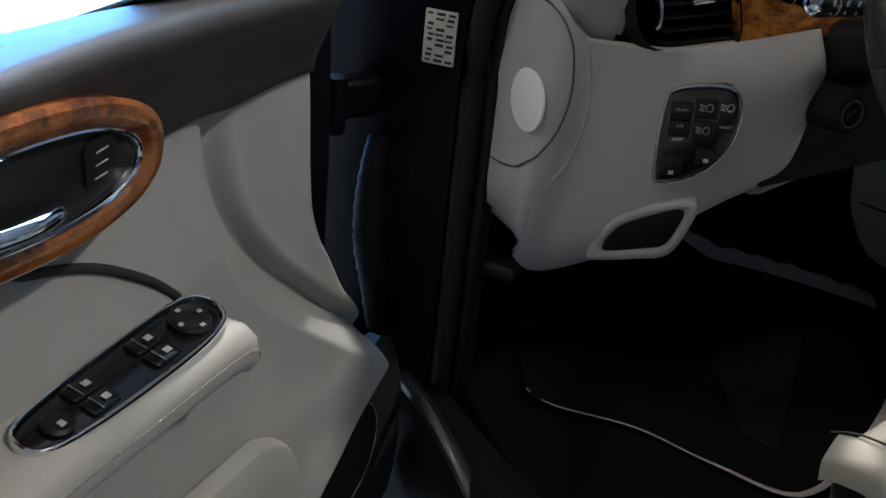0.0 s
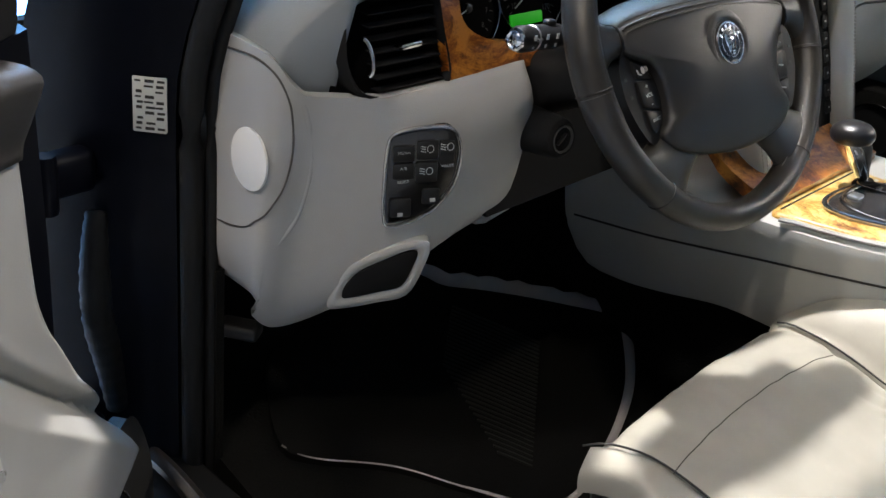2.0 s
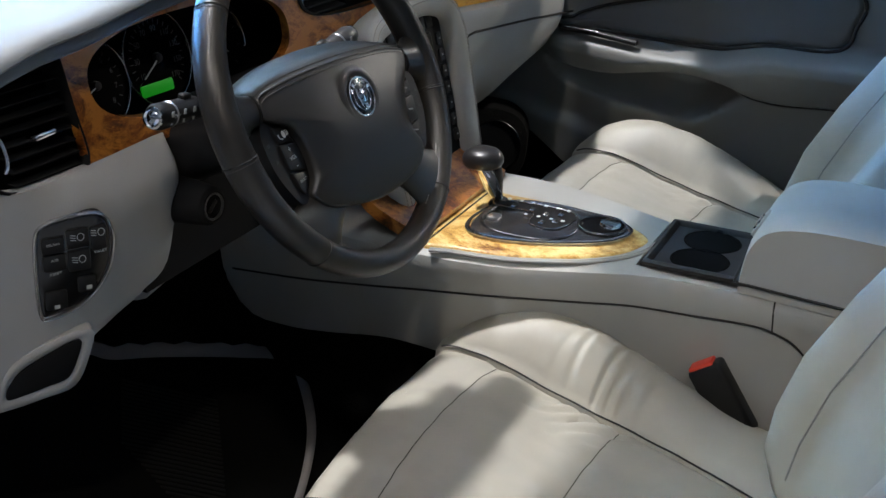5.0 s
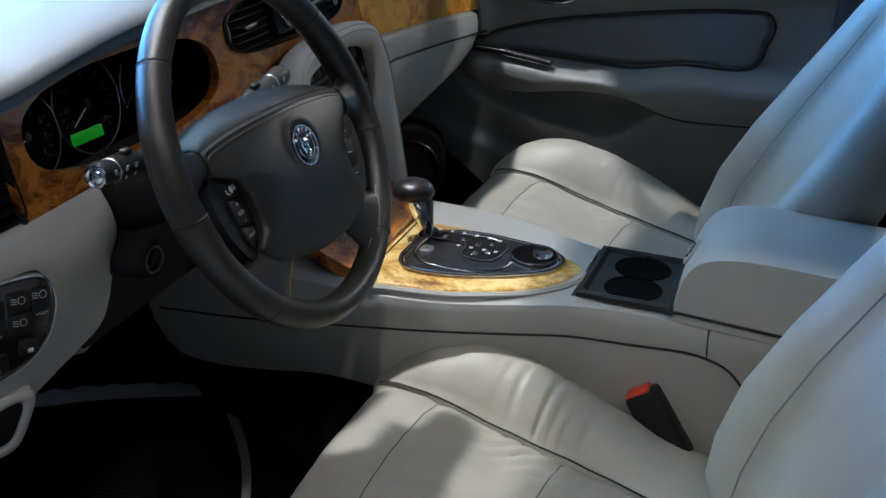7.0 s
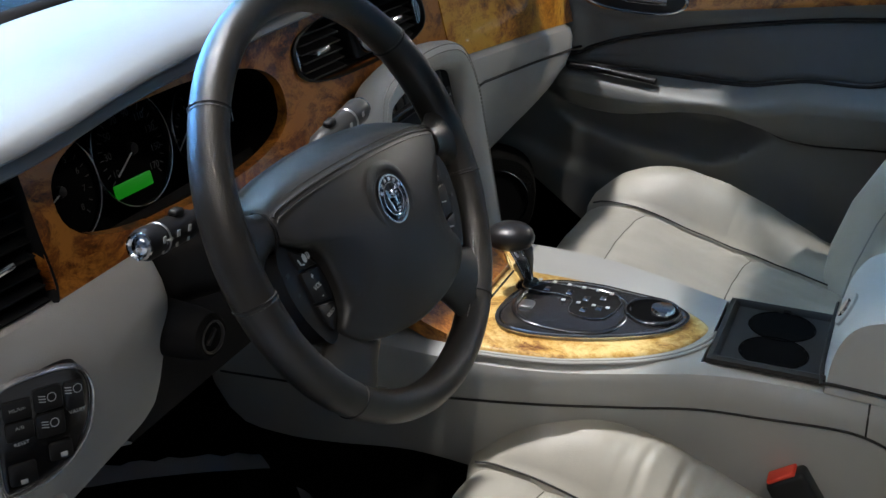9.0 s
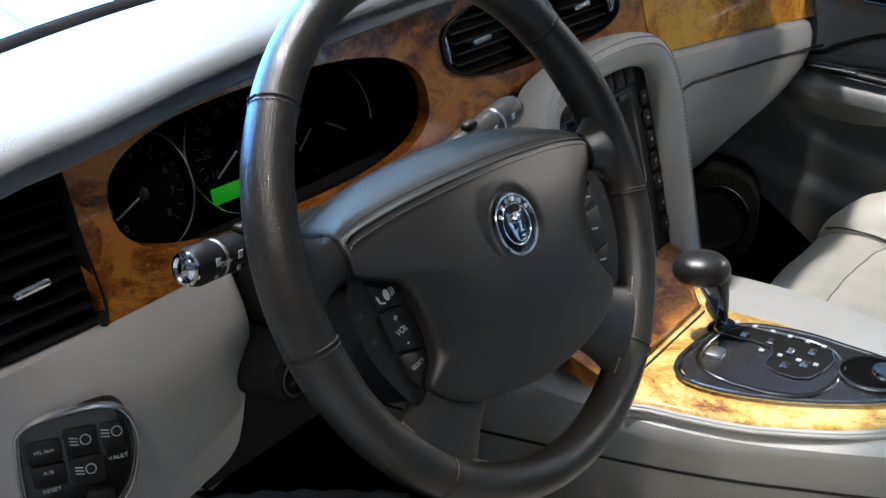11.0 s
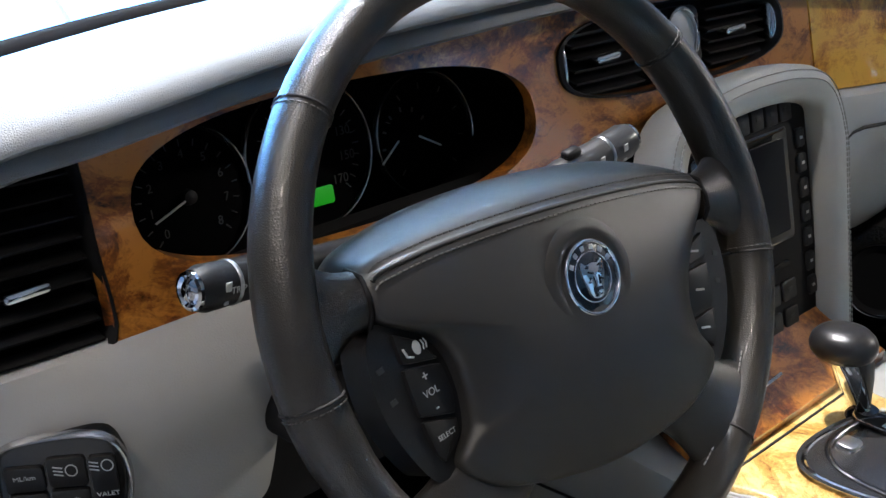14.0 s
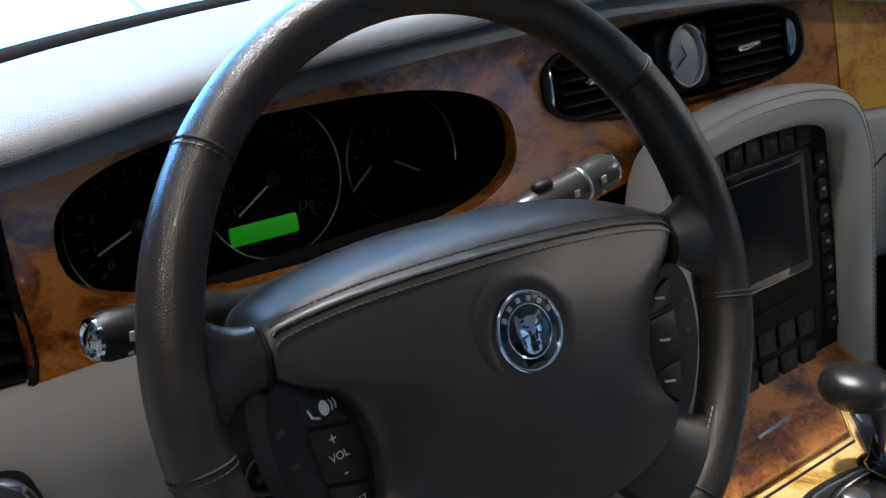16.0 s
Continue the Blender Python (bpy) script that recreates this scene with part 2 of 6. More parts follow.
def inset(outline, d):
    k = len(outline)
    out = []
    for i in range(k):
        a, b = outline[i - 1], outline[(i + 1) % k]
        t = Vector((b[0] - a[0], b[1] - a[1]))
        t = t.normalized() if t.length > 1e-9 else Vector((1, 0))
        out.append(Vector((outline[i][0] - t.y * d, outline[i][1] + t.x * d)))
    return out


def slab(outline, M, depth, bevel=0.001, dome=0.0, sharp=40):
    """A plate with this counter-clockwise outline in the frame M, its face at z 0 with softened edges, its back at -depth."""
    def ring(pts, z):
        return [M @ Vector((p[0], p[1], z)) for p in pts]
    rings = [ring(outline, -depth), ring(outline, -bevel), ring(inset(outline, bevel * 0.3), -bevel * 0.3), ring(inset(outline, bevel), 0)]
    if dome:
        c = sum((Vector((p[0], p[1])) for p in outline), Vector((0, 0))) / len(outline)
        last = inset(outline, bevel)
        for s in (0.8, 0.55, 0.3, 0.1):
            rings.append(ring([c + (Vector((p[0], p[1])) - c) * s for p in last], dome * (1 - s * s)))
    return loft(rings, sharp=sharp)


def frame_ring(outer, inner, M, height, depth=0.002, sharp=30):
    """A raised rim between two outlines of equal count."""
    def ring(pts, z):
        return [M @ Vector((p[0], p[1], z)) for p in pts]
    mid = [(Vector(a[:2]) + Vector(b[:2])) / 2 for a, b in zip(outer, inner)]
    q1 = [Vector(a[:2]).lerp(Vector(b[:2]), 0.2) for a, b in zip(outer, inner)]
    q2 = [Vector(a[:2]).lerp(Vector(b[:2]), 0.8) for a, b in zip(outer, inner)]
    return loft([ring(outer, -depth), ring(outer, height * 0.4), ring(q1, height * 0.85), ring(mid, height), ring(q2, height * 0.85), ring(inner, height * 0.4), ring(inner, -depth)], closed=True, cap=False, sharp=sharp)


def rrect(w, h, r, n=5, cx=0.0, cy=0.0):
    out = []
    for sx, sy, a0 in ((1, -1, -90), (1, 1, 0), (-1, 1, 90), (-1, -1, 180)):
        for i in range(n + 1):
            a = radians(a0 + 90 * i / n)
            out.append(Vector((cx + sx * (w / 2 - r) + r * math.cos(a), cy + sy * (h / 2 - r) + r * math.sin(a))))
    return out


def oval(a, b, n=32, power=2.0, cx=0.0, cy=0.0):
    out = []
    for i in range(n):
        t = 2 * math.pi * i / n
        c, s = math.cos(t), math.sin(t)
        out.append(Vector((cx + a * math.copysign(abs(c) ** (2 / power), c), cy + b * math.copysign(abs(s) ** (2 / power), s))))
    return out


def flat_loop(pts, n=6):
    """A smooth closed outline through points of the plane."""
    return [Vector((p.x, p.y)) for p in cr([(a, b, 0) for a, b in pts], n, True)]


def box(M, sx, sy, sz, r=0.003):
    """A block centred on M with softened edges."""
    r = min(r, sx * 0.45, sy * 0.45, sz * 0.45)
    rings = []
    for z, d in ((-sz / 2, r), (-sz / 2 + r * 0.3, r * 0.3), (-sz / 2 + r, 0), (sz / 2 - r, 0), (sz / 2 - r * 0.3, r * 0.3), (sz / 2, r)):
        rings.append([M @ Vector((p.x, p.y, z)) for p in rrect(sx - 2 * d, sy - 2 * d, max(r - d * 0.5, 1e-4), 3)])
    return loft(rings, sharp=50)


def tube(pts, r, seg=8, closed=False, flat=1.0, up=(0, 0, 1), sharp=60):
    P = [Vector(p) for p in pts]
    k = len(P)
    rings = []
    for i in range(k):
        a, b = (P[i - 1], P[(i + 1) % k]) if closed else (P[max(i - 1, 0)], P[min(i + 1, k - 1)])
        t = (b - a).normalized()
        s = t.cross(Vector(up))
        s = s.normalized() if s.length > 1e-4 else t.cross(Vector((1, 0, 0))).normalized()
        w = s.cross(t).normalized()
        rad = r(i / max(k - 1, 1)) if callable(r) else r
        rings.append([P[i] + (s * math.cos(2 * math.pi * j / seg) * rad + w * math.sin(2 * math.pi * j / seg) * rad * flat) for j in range(seg)])
    return loft(rings, closed=closed, sharp=sharp)


def lathe(profile, M, seg=24, sharp=35):
    rings = [[M @ Vector((max(r, 1e-5) * math.cos(2 * math.pi * j / seg), max(r, 1e-5) * math.sin(2 * math.pi * j / seg), z)) for j in range(seg)] for r, z in profile]
    return loft(rings, sharp=sharp)


def joined(meshes):
    bm = bmesh.new()
    for me in meshes:
        bm.from_mesh(me)
    out = bpy.data.meshes.new("m")
    bm.to_mesh(out)
    bm.free()
    return out


def thing(name, at, label, category, group="", kind=""):
    ob = new(name)
    ob.empty_display_size = 0.05
    ob.matrix_basis = at if isinstance(at, Matrix) else Matrix.Translation(at)
    return tagged(ob, label, category, group, kind)


def part(name, me, mat, parent, label="", local=False, kind=""):
    """One mesh under a thing or a part; its points are given in the world, or in the thing's own frame."""
    ob = new(name, me)
    me.name = name
    me.materials.clear()
    me.materials.append(mat)
    ob.parent = parent
    if not local and parent.data is None:
        ob.matrix_parent_inverse = parent.matrix_basis.inverted()
    return tagged(ob, label, kind=kind)


def text(name, body, M, size, mat, parent, local=False):
    cu = bpy.data.curves.new("t", "FONT")
    cu.body, cu.size, cu.align_x, cu.align_y, cu.extrude = body, size, "CENTER", "CENTER", 0.0001
    tmp = new("t", cu)
    me = bpy.data.meshes.new_from_object(tmp.evaluated_get(bpy.context.evaluated_depsgraph_get()))
    bpy.data.objects.remove(tmp)
    me.transform(M)
    return part(name, me, mat, parent, local=local)


def setting(name, me, mat, label, category):
    ob = new(name, me)
    me.materials.clear()
    me.materials.append(mat)
    return tagged(ob, label, category, kind="structure")


def stitches(path, r, every, length, lift=V(0, 0, 0)):
    """Short threads laid end to end along a path, as one mesh."""
    P = [Vector(p) for p in path]
    d = [0.0]
    for a, b in zip(P, P[1:]):
        d.append(d[-1] + (b - a).length)
    def at(s):
        for i in range(len(P) - 1):
            if d[i + 1] >= s:
                return P[i].lerp(P[i + 1], (s - d[i]) / max(d[i + 1] - d[i], 1e-9))
        return P[-1]
    out, s = [], 0.0
    while s + length < d[-1]:
        a, b = at(s), at(s + length)
        out.append(tube([a, (a + b) / 2 + lift, b], r, 5))
        s += every
    return joined(out)


# ---- dashboard ----
def fy(x, z):
    """Depth of the wooden fascia."""
    return 0.205 - 0.06 * (x + 0.2) + 0.32 * (z - 0.68)


def fas(x, z, out=0.0):
    n = V(-0.06, -1, 0.32).normalized()
    return V(x, fy(x, z), z) + n * out


FN = V(-0.06, -1, 0.32).normalized()
dash = thing("dashboard", (0.4, 0.4, 0.3), "grey vinyl dashboard with burr walnut fascia and black vents", "dashboard")

wood_top = curve1([-0.21, -0.06, 0.15, 0.3, 0.45, 0.62, 0.9, 1.12], [0.775, 0.800, 0.812, 0.815, 0.809, 0.792, 0.747, 0.705])
wood_bot = curve1([-0.21, -0.12, 0.0, 0.15, 0.25, 0.35, 0.5, 0.62, 0.9, 1.12], [0.634, 0.634, 0.634, 0.638, 0.645, 0.66, 0.675, 0.662, 0.64, 0.62])


def inner_hole(x, cx, a, cz, b, power):
    u = abs(x - cx) / a
    return b * (1 - u**power) ** (1 / power) if u < 1 else 0.0


CL = (0.016, 0.187, 0.712, 0.054, 2.6)
CV = (0.402, 0.166, 0.742, 0.037, 3.0)


def fascia(x0, x1, n, name, mat):
    xs = sorted(set(span(x0, x1, n) + [c[0] + s * c[1] * f for c in (CL, CV) for s in (-1, 1) for f in (0.999, 0.985, 0.95, 0.9) if x0 < c[0] + s * c[1] * f < x1]))
    rows = []
    for x in xs:
        zt, zb = wood_top(x), wood_bot(x)
        h0, h1 = (zb + zt) / 2, (zb + zt) / 2
        for c in (CL, CV):
            h = inner_hole(x, *c)
            if abs(x - c[0]) < c[1]:
                h0, h1 = c[2] - h, c[2] + h
        col = [fas(x, z) for z in span(zb, h0, 6)] + [fas(x, z) for z in span(h1, zt, 6)]
        rows.append(col)
    open_cells = lambda i, j: not (j == 5 and any(abs((xs[i] + xs[i + 1]) / 2 - c[0]) < c[1] for c in (CL, CV)))
    return part(name, sheet(rows, (0.0, 0.012, 0.0), open_cells), mat, dash, "glossy burr walnut veneer")


fascia(-0.2005, 0.617, 90, "fascia", WOOD)
fascia(0.62, 1.1, 30, "fascia_panel", WOOD_LIT_GOLD)

# soft pad over the fascia, reaching to the windscreen
brow_z = curve1([-0.398, -0.389, -0.368, -0.335, -0.26, -0.2, -0.06, 0.15, 0.3, 0.45, 0.62, 0.9, 1.14], [0.64, 0.668, 0.698, 0.729, 0.761, 0.770, 0.788, 0.80, 0.803, 0.797, 0.78, 0.735, 0.69])
brow_y = curve1([-0.398, -0.389, -0.368, -0.335, -0.26, -0.2, 0.0, 0.3, 0.6, 0.9, 1.14], [0.27, 0.256, 0.24, 0.222, 0.199, 0.19, 0.185, 0.172, 0.15, 0.125, 0.12])
rows = []
for x in [-0.398, -0.3965, -0.393, -0.388, -0.381, -0.372, -0.36, -0.352, -0.347, -0.343, -0.34, -0.337, -0.334, -0.33, -0.327, -0.324, -0.321, -0.318, -0.31] + span(-0.29, 1.14, 64):
    y, z = brow_y(x), brow_z(x)
    dr = max(0, min(1, (-0.319 - x) / 0.011)) * max(0, z - 0.637)
    sec = [(0.035 + 0.1 * dr, 0.010 - 1.12 * dr), (0.014 + 0.06 * dr, 0.009 - 1.12 * dr), (0.005 + 0.04 * dr, 0.0105 - 0.64 * dr), (0.0008, 0.0145), (0.003, 0.021), (0.014, 0.0275), (0.042, 0.0305), (0.1, 0.03), (0.2, 0.05), (0.3, 0.044), (0.42, 0.03), (0.52, 0.012)]
    lead = 0.64 - 0.24 * ((x - 0.4) / 0.85) ** 2
    fall = z - min(0.715, z - 0.01)
    rows.append([V(x, y + 0.1 + (a - 0.1) * (lead - y - 0.1) / 0.42 if a > 0.1 else y + a, z + b if a <= 0.1 else z + 0.03 - (fall + 0.03) * ((a - 0.1) / 0.42) ** 1.08) for a, b in sec])
part("screen_base", tube([V(x, 0.648 - 0.24 * ((x - 0.4) / 0.85) ** 2, 0.716) for x in span(-0.36, 1.12, 40)], 0.011, 8), MATTE, dash, "black strip along the screen base")
part("top_pad", sheet(rows, (0, 0.01, -0.02), sharp=60), PAD, dash, "pale grey grained vinyl pad")
gm = basis((-0.317, 0.297, 0.7625), (0.036, -0.027, 0.022), V(0.036, -0.027, 0.022).cross(V(0.018, 0.007, 0.013)))
grille = part("demister_grille", slab(flat_loop([(-0.05, -0.012), (-0.02, -0.015), (0.02, -0.014), (0.046, -0.008), (0.05, 0.004), (0.03, 0.014), (-0.01, 0.017), (-0.042, 0.008)], 5), gm @ pose(0.004, 0, 0.006), 0.014, 0.003), DEAD_BLACK, dash, "black demister grille in the pad")
for k in range(4):
    part("grille_slat", box(gm @ pose(0.003, -0.009 + 0.006 * k, 0.0065), 0.078 - 0.003 * (k - 1) ** 2, 0.0014, 0.002, 0.0004), STALK_GREY, grille)
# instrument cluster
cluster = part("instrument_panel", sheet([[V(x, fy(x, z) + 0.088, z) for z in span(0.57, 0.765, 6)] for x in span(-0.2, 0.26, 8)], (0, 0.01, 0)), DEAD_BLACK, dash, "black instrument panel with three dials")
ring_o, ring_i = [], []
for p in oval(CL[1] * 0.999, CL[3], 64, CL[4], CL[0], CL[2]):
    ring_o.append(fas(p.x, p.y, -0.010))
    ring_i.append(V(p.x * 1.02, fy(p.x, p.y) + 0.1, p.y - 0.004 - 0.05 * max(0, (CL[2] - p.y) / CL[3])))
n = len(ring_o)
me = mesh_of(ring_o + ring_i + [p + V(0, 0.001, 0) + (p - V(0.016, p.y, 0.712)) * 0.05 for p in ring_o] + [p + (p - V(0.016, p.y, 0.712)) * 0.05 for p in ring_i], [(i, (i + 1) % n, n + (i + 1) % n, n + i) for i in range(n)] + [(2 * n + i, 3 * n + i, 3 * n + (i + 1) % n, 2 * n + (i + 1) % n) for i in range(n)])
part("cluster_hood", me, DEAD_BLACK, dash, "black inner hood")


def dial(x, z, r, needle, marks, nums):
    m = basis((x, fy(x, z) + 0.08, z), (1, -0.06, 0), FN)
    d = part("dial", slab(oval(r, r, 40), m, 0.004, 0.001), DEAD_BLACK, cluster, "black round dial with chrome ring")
    part("dial_ring", frame_ring(oval(r + 0.0025, r + 0.0025, 48), oval(r, r, 48), m, 0.004), DIAL_RING, cluster)
    for i in range(marks):
        a = radians(225 - 270 * i / (marks - 1))
        part("tick", box(m @ pose(math.cos(a) * r * 0.78, math.sin(a) * r * 0.78, 0.0008, 0, 0, math.degrees(a)), r * 0.1, 0.0009, 0.0008, 0.0002), DIM_INK, d)
    for t, a in nums:
        a = radians(a)
        text("numeral", t, m @ pose(math.cos(a) * r * 0.62, math.sin(a) * r * 0.62, 0.001), r * 0.18, DIM_INK, d)
    if needle is not None:
        a = radians(needle)
        part("needle", box(m @ pose(math.cos(a) * r * 0.35, math.sin(a) * r * 0.35, 0.004, 0, 0, needle), r * 0.62, 0.0016, 0.001, 0.0003), WHITE_INK, d)
        part("needle_hub", lathe([(0.0, 0.006), (r * 0.1, 0.005), (r * 0.12, 0.0), (r * 0.1, -0.001)], m, 16), BLACK, d)
    return m


dial(-0.084, 0.680, 0.052, 202, 17, [(str(k), 225 - 270 * k / 8) for k in range(9)])
m2 = dial(0.028, 0.690, 0.059, 212, 25, [(str(k), 225 - 270 * k / 170) for k in range(10, 171, 20)])
m3 = dial(0.148, 0.684, 0.052, None, 9, [])
for name, px, pz, a in (("temperature_needle", -0.042, -0.009, 218), ("fuel_needle", 0.002, -0.007, -28)):
    part(name, box(m3 @ pose(px, pz, 0.004, 0, 0, a), 0.026, 0.0016, 0.001, 0.0003), WHITE_INK, cluster)
for k in range(6):
    a = radians(40 + 28 * k)
    part("tick", box(m3 @ pose(-0.02 + 0.026 * math.cos(a), -0.006 + 0.03 * math.sin(a), 0.001, 0, 0, math.degrees(a)), 0.004, 0.0018, 0.0008, 0.0002), DIM_INK, cluster)
part("message_display", slab(rrect(0.058, 0.0145, 0.002), m2 @ pose(-0.013, -0.0355, 0.0025), 0.002, 0.0005), GREEN, cluster, "lit green message display")

# side vent with slats, thumbwheel and chrome tab
def vent_slats(x0, x1, z0, z1, n, holder, out=-0.012, tab=0.5):
    for i in range(n):
        z = z0 + (z1 - z0) * (i + 0.5) / n
        rows = [[fas(x, z + dz, out + do) for x in span(x0, x1, 6)] for dz, do in ((-0.003, 0.004), (0.003, -0.01))]
        part("vent_slat", sheet(rows, (0, 0, 0.002)), BLACK, holder)
    z = (z0 + z1) / 2
    x = x0 + (x1 - x0) * tab
    m = basis(fas(x, z, 0.0), (1, -0.06, 0), FN)
    part("vent_tab", slab(rrect(0.032, 0.006, 0.003), m @ pose(0, 0, 0.004, 0, 0, 3), 0.012, 0.002, 0.001), CHROME, holder, "chrome vent tab")


def wrapv(x, z, out):
    """The side vent bends round towards the door."""
    p = fas(x, z, out)
    if x < -0.27:
        p.y += 1.5 * (x + 0.27) ** 2
    return p


def bezel(o, i, name):
    rings = []
    for ol, out in ((o, -0.015), (o, 0.0), ([a.lerp(b, 0.5) for a, b in zip(o, i)], 0.002), (i, -0.001), (i, -0.03)):
        rings.append([wrapv(p.x, p.y, out) for p in ol])
    return part(name, loft(rings, cap=False), MATTE, dash, "black vent surround")


bez = flat_loop([(-0.337, 0.676), (-0.334, 0.70), (-0.329, 0.717), (-0.31, 0.739), (-0.284, 0.752), (-0.25, 0.764), (-0.212, 0.771), (-0.2005, 0.769), (-0.199, 0.70), (-0.2005, 0.637), (-0.25, 0.634), (-0.30, 0.634), (-0.322, 0.640), (-0.333, 0.655)], 4)
side_vent = bezel(bez, [p.lerp(Vector((-0.262, 0.692)), 0.05) for p in bez], "side_vent")
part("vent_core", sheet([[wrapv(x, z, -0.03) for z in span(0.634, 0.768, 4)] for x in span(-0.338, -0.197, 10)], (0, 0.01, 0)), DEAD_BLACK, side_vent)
vent_left = curve1([0.63, 0.66, 0.70, 0.717, 0.733, 0.745, 0.757], [-0.300, -0.300, -0.300, -0.299, -0.292, -0.274, -0.25])
for i in range(10):
    z = 0.636 + 0.013 * i + 0.006
    rows = [[wrapv(x, z + dz, do) for x in span(vent_left(z), -0.206, 12)] for dz, do in ((-0.002, -0.004), (0.0025, -0.016))]
    part("vent_slat", sheet(rows, (0, 0, 0.0016)), MATTE, side_vent)
tm = basis(wrapv(-0.251, 0.682, 0.004), (1, -0.06, 0.06), FN)
part("vent_tab", slab(rrect(0.031, 0.0065, 0.003), tm, 0.014, 0.002, 0.001), CHROME, side_vent, "chrome vent tab")
wheel_arc = [wrapv(-0.313 + 0.004 * math.cos(radians(a)), 0.677 + 0.019 * math.sin(radians(a)), 0.001 + 0.006 * math.cos(radians(a))) for a in span(-80, 80, 12)]
part("thumbwheel", tube(wheel_arc, 0.0024, 8), CHROME, side_vent, "chrome-edged thumbwheel")

# centre vents either side of a small clock
cvb = [p for p in oval(CV[1], CV[3], 56, CV[4], CV[0], CV[2])]
rings = []
for ol, out in ((cvb, -0.01), (cvb, 0.003), ([Vector((CV[0], CV[2])).lerp(p, 0.975) for p in cvb], 0.004), ([Vector((CV[0], CV[2])).lerp(p, 0.95) for p in cvb], 0.0), ([Vector((CV[0], CV[2])).lerp(p, 0.93) for p in cvb], -0.035)):
    rings.append([fas(p.x, p.y, out) for p in ol])
centre_vent = part("centre_vent", loft(rings, cap=False), BLACK, dash, "black centre vents with chrome tabs")
part("vent_core", sheet([[fas(x, z, -0.03) for z in span(0.70, 0.785, 4)] for x in span(0.23, 0.575, 8)], (0, 0.01, 0)), MATTE, centre_vent)
vent_slats(0.262, 0.352, 0.712, 0.772, 6, centre_vent, -0.008, 0.42)
vent_slats(0.452, 0.542, 0.712, 0.772, 6, centre_vent, -0.008, 0.4)
for x, s in ((0.247, -1), (0.556, 1)):
    m = basis(fas(x, 0.742, -0.002), (0, 0, 1), FN)
    part("thumbwheel", slab(rrect(0.042, 0.011, 0.005), m, 0.01, 0.003, 0.004), CHROME, centre_vent, "chrome-edged thumbwheel")
cm = basis(fas(0.405, 0.744, 0.0), (1, -0.06, 0), FN) @ Matrix.Diagonal((0.86, 0.86, 1, 1))
part("clock_mount", slab(rrect(0.078, 0.068, 0.012), cm @ pose(0, 0, -0.002), 0.02, 0.003), BLACK, centre_vent)
clk = part("clock", slab(oval(0.0245, 0.0285, 36), cm @ pose(0, 0.002, 0.001), 0.006, 0.001), DIAL_FACE, centre_vent, "oval white-faced clock in a chrome ring")
part("clock_ring", frame_ring(oval(0.029, 0.033, 40), oval(0.0245, 0.0285, 40), cm @ pose(0, 0.002, 0.001), 0.004), CHROME, clk)
for a, ln in ((120, 0.012), (215, 0.017)):
    part("clock_hand", box(cm @ pose(math.cos(radians(a)) * ln / 2, 0.002 + math.sin(radians(a)) * ln / 2, 0.002, 0, 0, a), ln, 0.0013, 0.0006, 0.0002), BLACK, clk)

# knee panel and its end cover
plan = cr([(-0.404, 0.40, 0), (-0.4035, 0.34, 0), (-0.402, 0.29, 0), (-0.398, 0.262, 0), (-0.383, 0.247, 0), (-0.35, 0.232, 0), (-0.30, 0.197, 0), (-0.25, 0.165, 0), (-0.2, 0.148, 0), (-0.14, 0.144, 0), (-0.1, 0.148, 0), (-0.086, 0.164, 0), (-0.083, 0.2, 0)], 6)
knee_top = curve1([-0.404, -0.4, -0.392, -0.383, -0.372, -0.3, -0.2, -0.1], [0.69, 0.680, 0.662, 0.65, 0.640, 0.637, 0.638, 0.642])
knee_bot = curve1([-0.404, -0.4, -0.36, -0.305, -0.25, -0.21, -0.17, -0.1], [0.372, 0.352, 0.315, 0.340, 0.385, 0.412, 0.43, 0.445])


def knee(i, f):
    """A point of the knee panel: i along its plan, f from the lower to the upper edge."""
    p = plan[i]
    zt, zb = knee_top(p.x), knee_bot(p.x)
    z = zb + (zt - zb) * f
    y = p.y + 0.16 * (0.6 - z) * min(1, max(0, (0.30 - p.y) / 0.06))
    inward = V(1, 0.25, 0) if p.y > 0.255 else V(0.6, 1, 0).normalized()
    e = max(0, (z - (zt - 0.06)) / 0.06)
    lo = max(0, ((zb + 0.06) - z) / 0.06)
    if p.y < 0.255:
        y += max(0, fy(p.x, zt) - 0.004 - y) * e**2.2
    return V(p.x, y, z) + inward * 0.035 * lo**2


rows = [[knee(i, f) for f in (0, 0.03, 0.07, 0.12, 0.2, 0.32, 0.45, 0.58, 0.7, 0.8, 0.88, 0.93, 0.97, 1.0)] for i in range(len(plan))]
part("knee_panel", sheet(rows, lambda p: V(0.009, 0.012, 0)), TRIM, dash, "pale grey moulded knee panel")
# parting line of the end cover
def on_knee(x, z, out=0.0):
    """A point of the knee panel by its x and height."""
    k = next((q for q in range(len(plan) - 1) if plan[q].x <= x <= plan[q + 1].x), 0)
    a, b = plan[k], plan[k + 1]
    t = (x - a.x) / max(b.x - a.x, 1e-6)
    py = a.y + (b.y - a.y) * t
    zt, zb = knee_top(x), knee_bot(x)
    e = max(0, (z - (zt - 0.06)) / 0.06) if py > 0.255 else 0
    lo = max(0, ((zb + 0.06) - z) / 0.06)
    inward = V(1, 0.25, 0) if py > 0.255 else V(0.6, 1, 0).normalized()
    return V(x, py + 0.16 * (0.6 - z) * min(1, max(0, (0.30 - py) / 0.06)), z) + inward * (0.009 * e**2 + 0.035 * lo**2 - out)


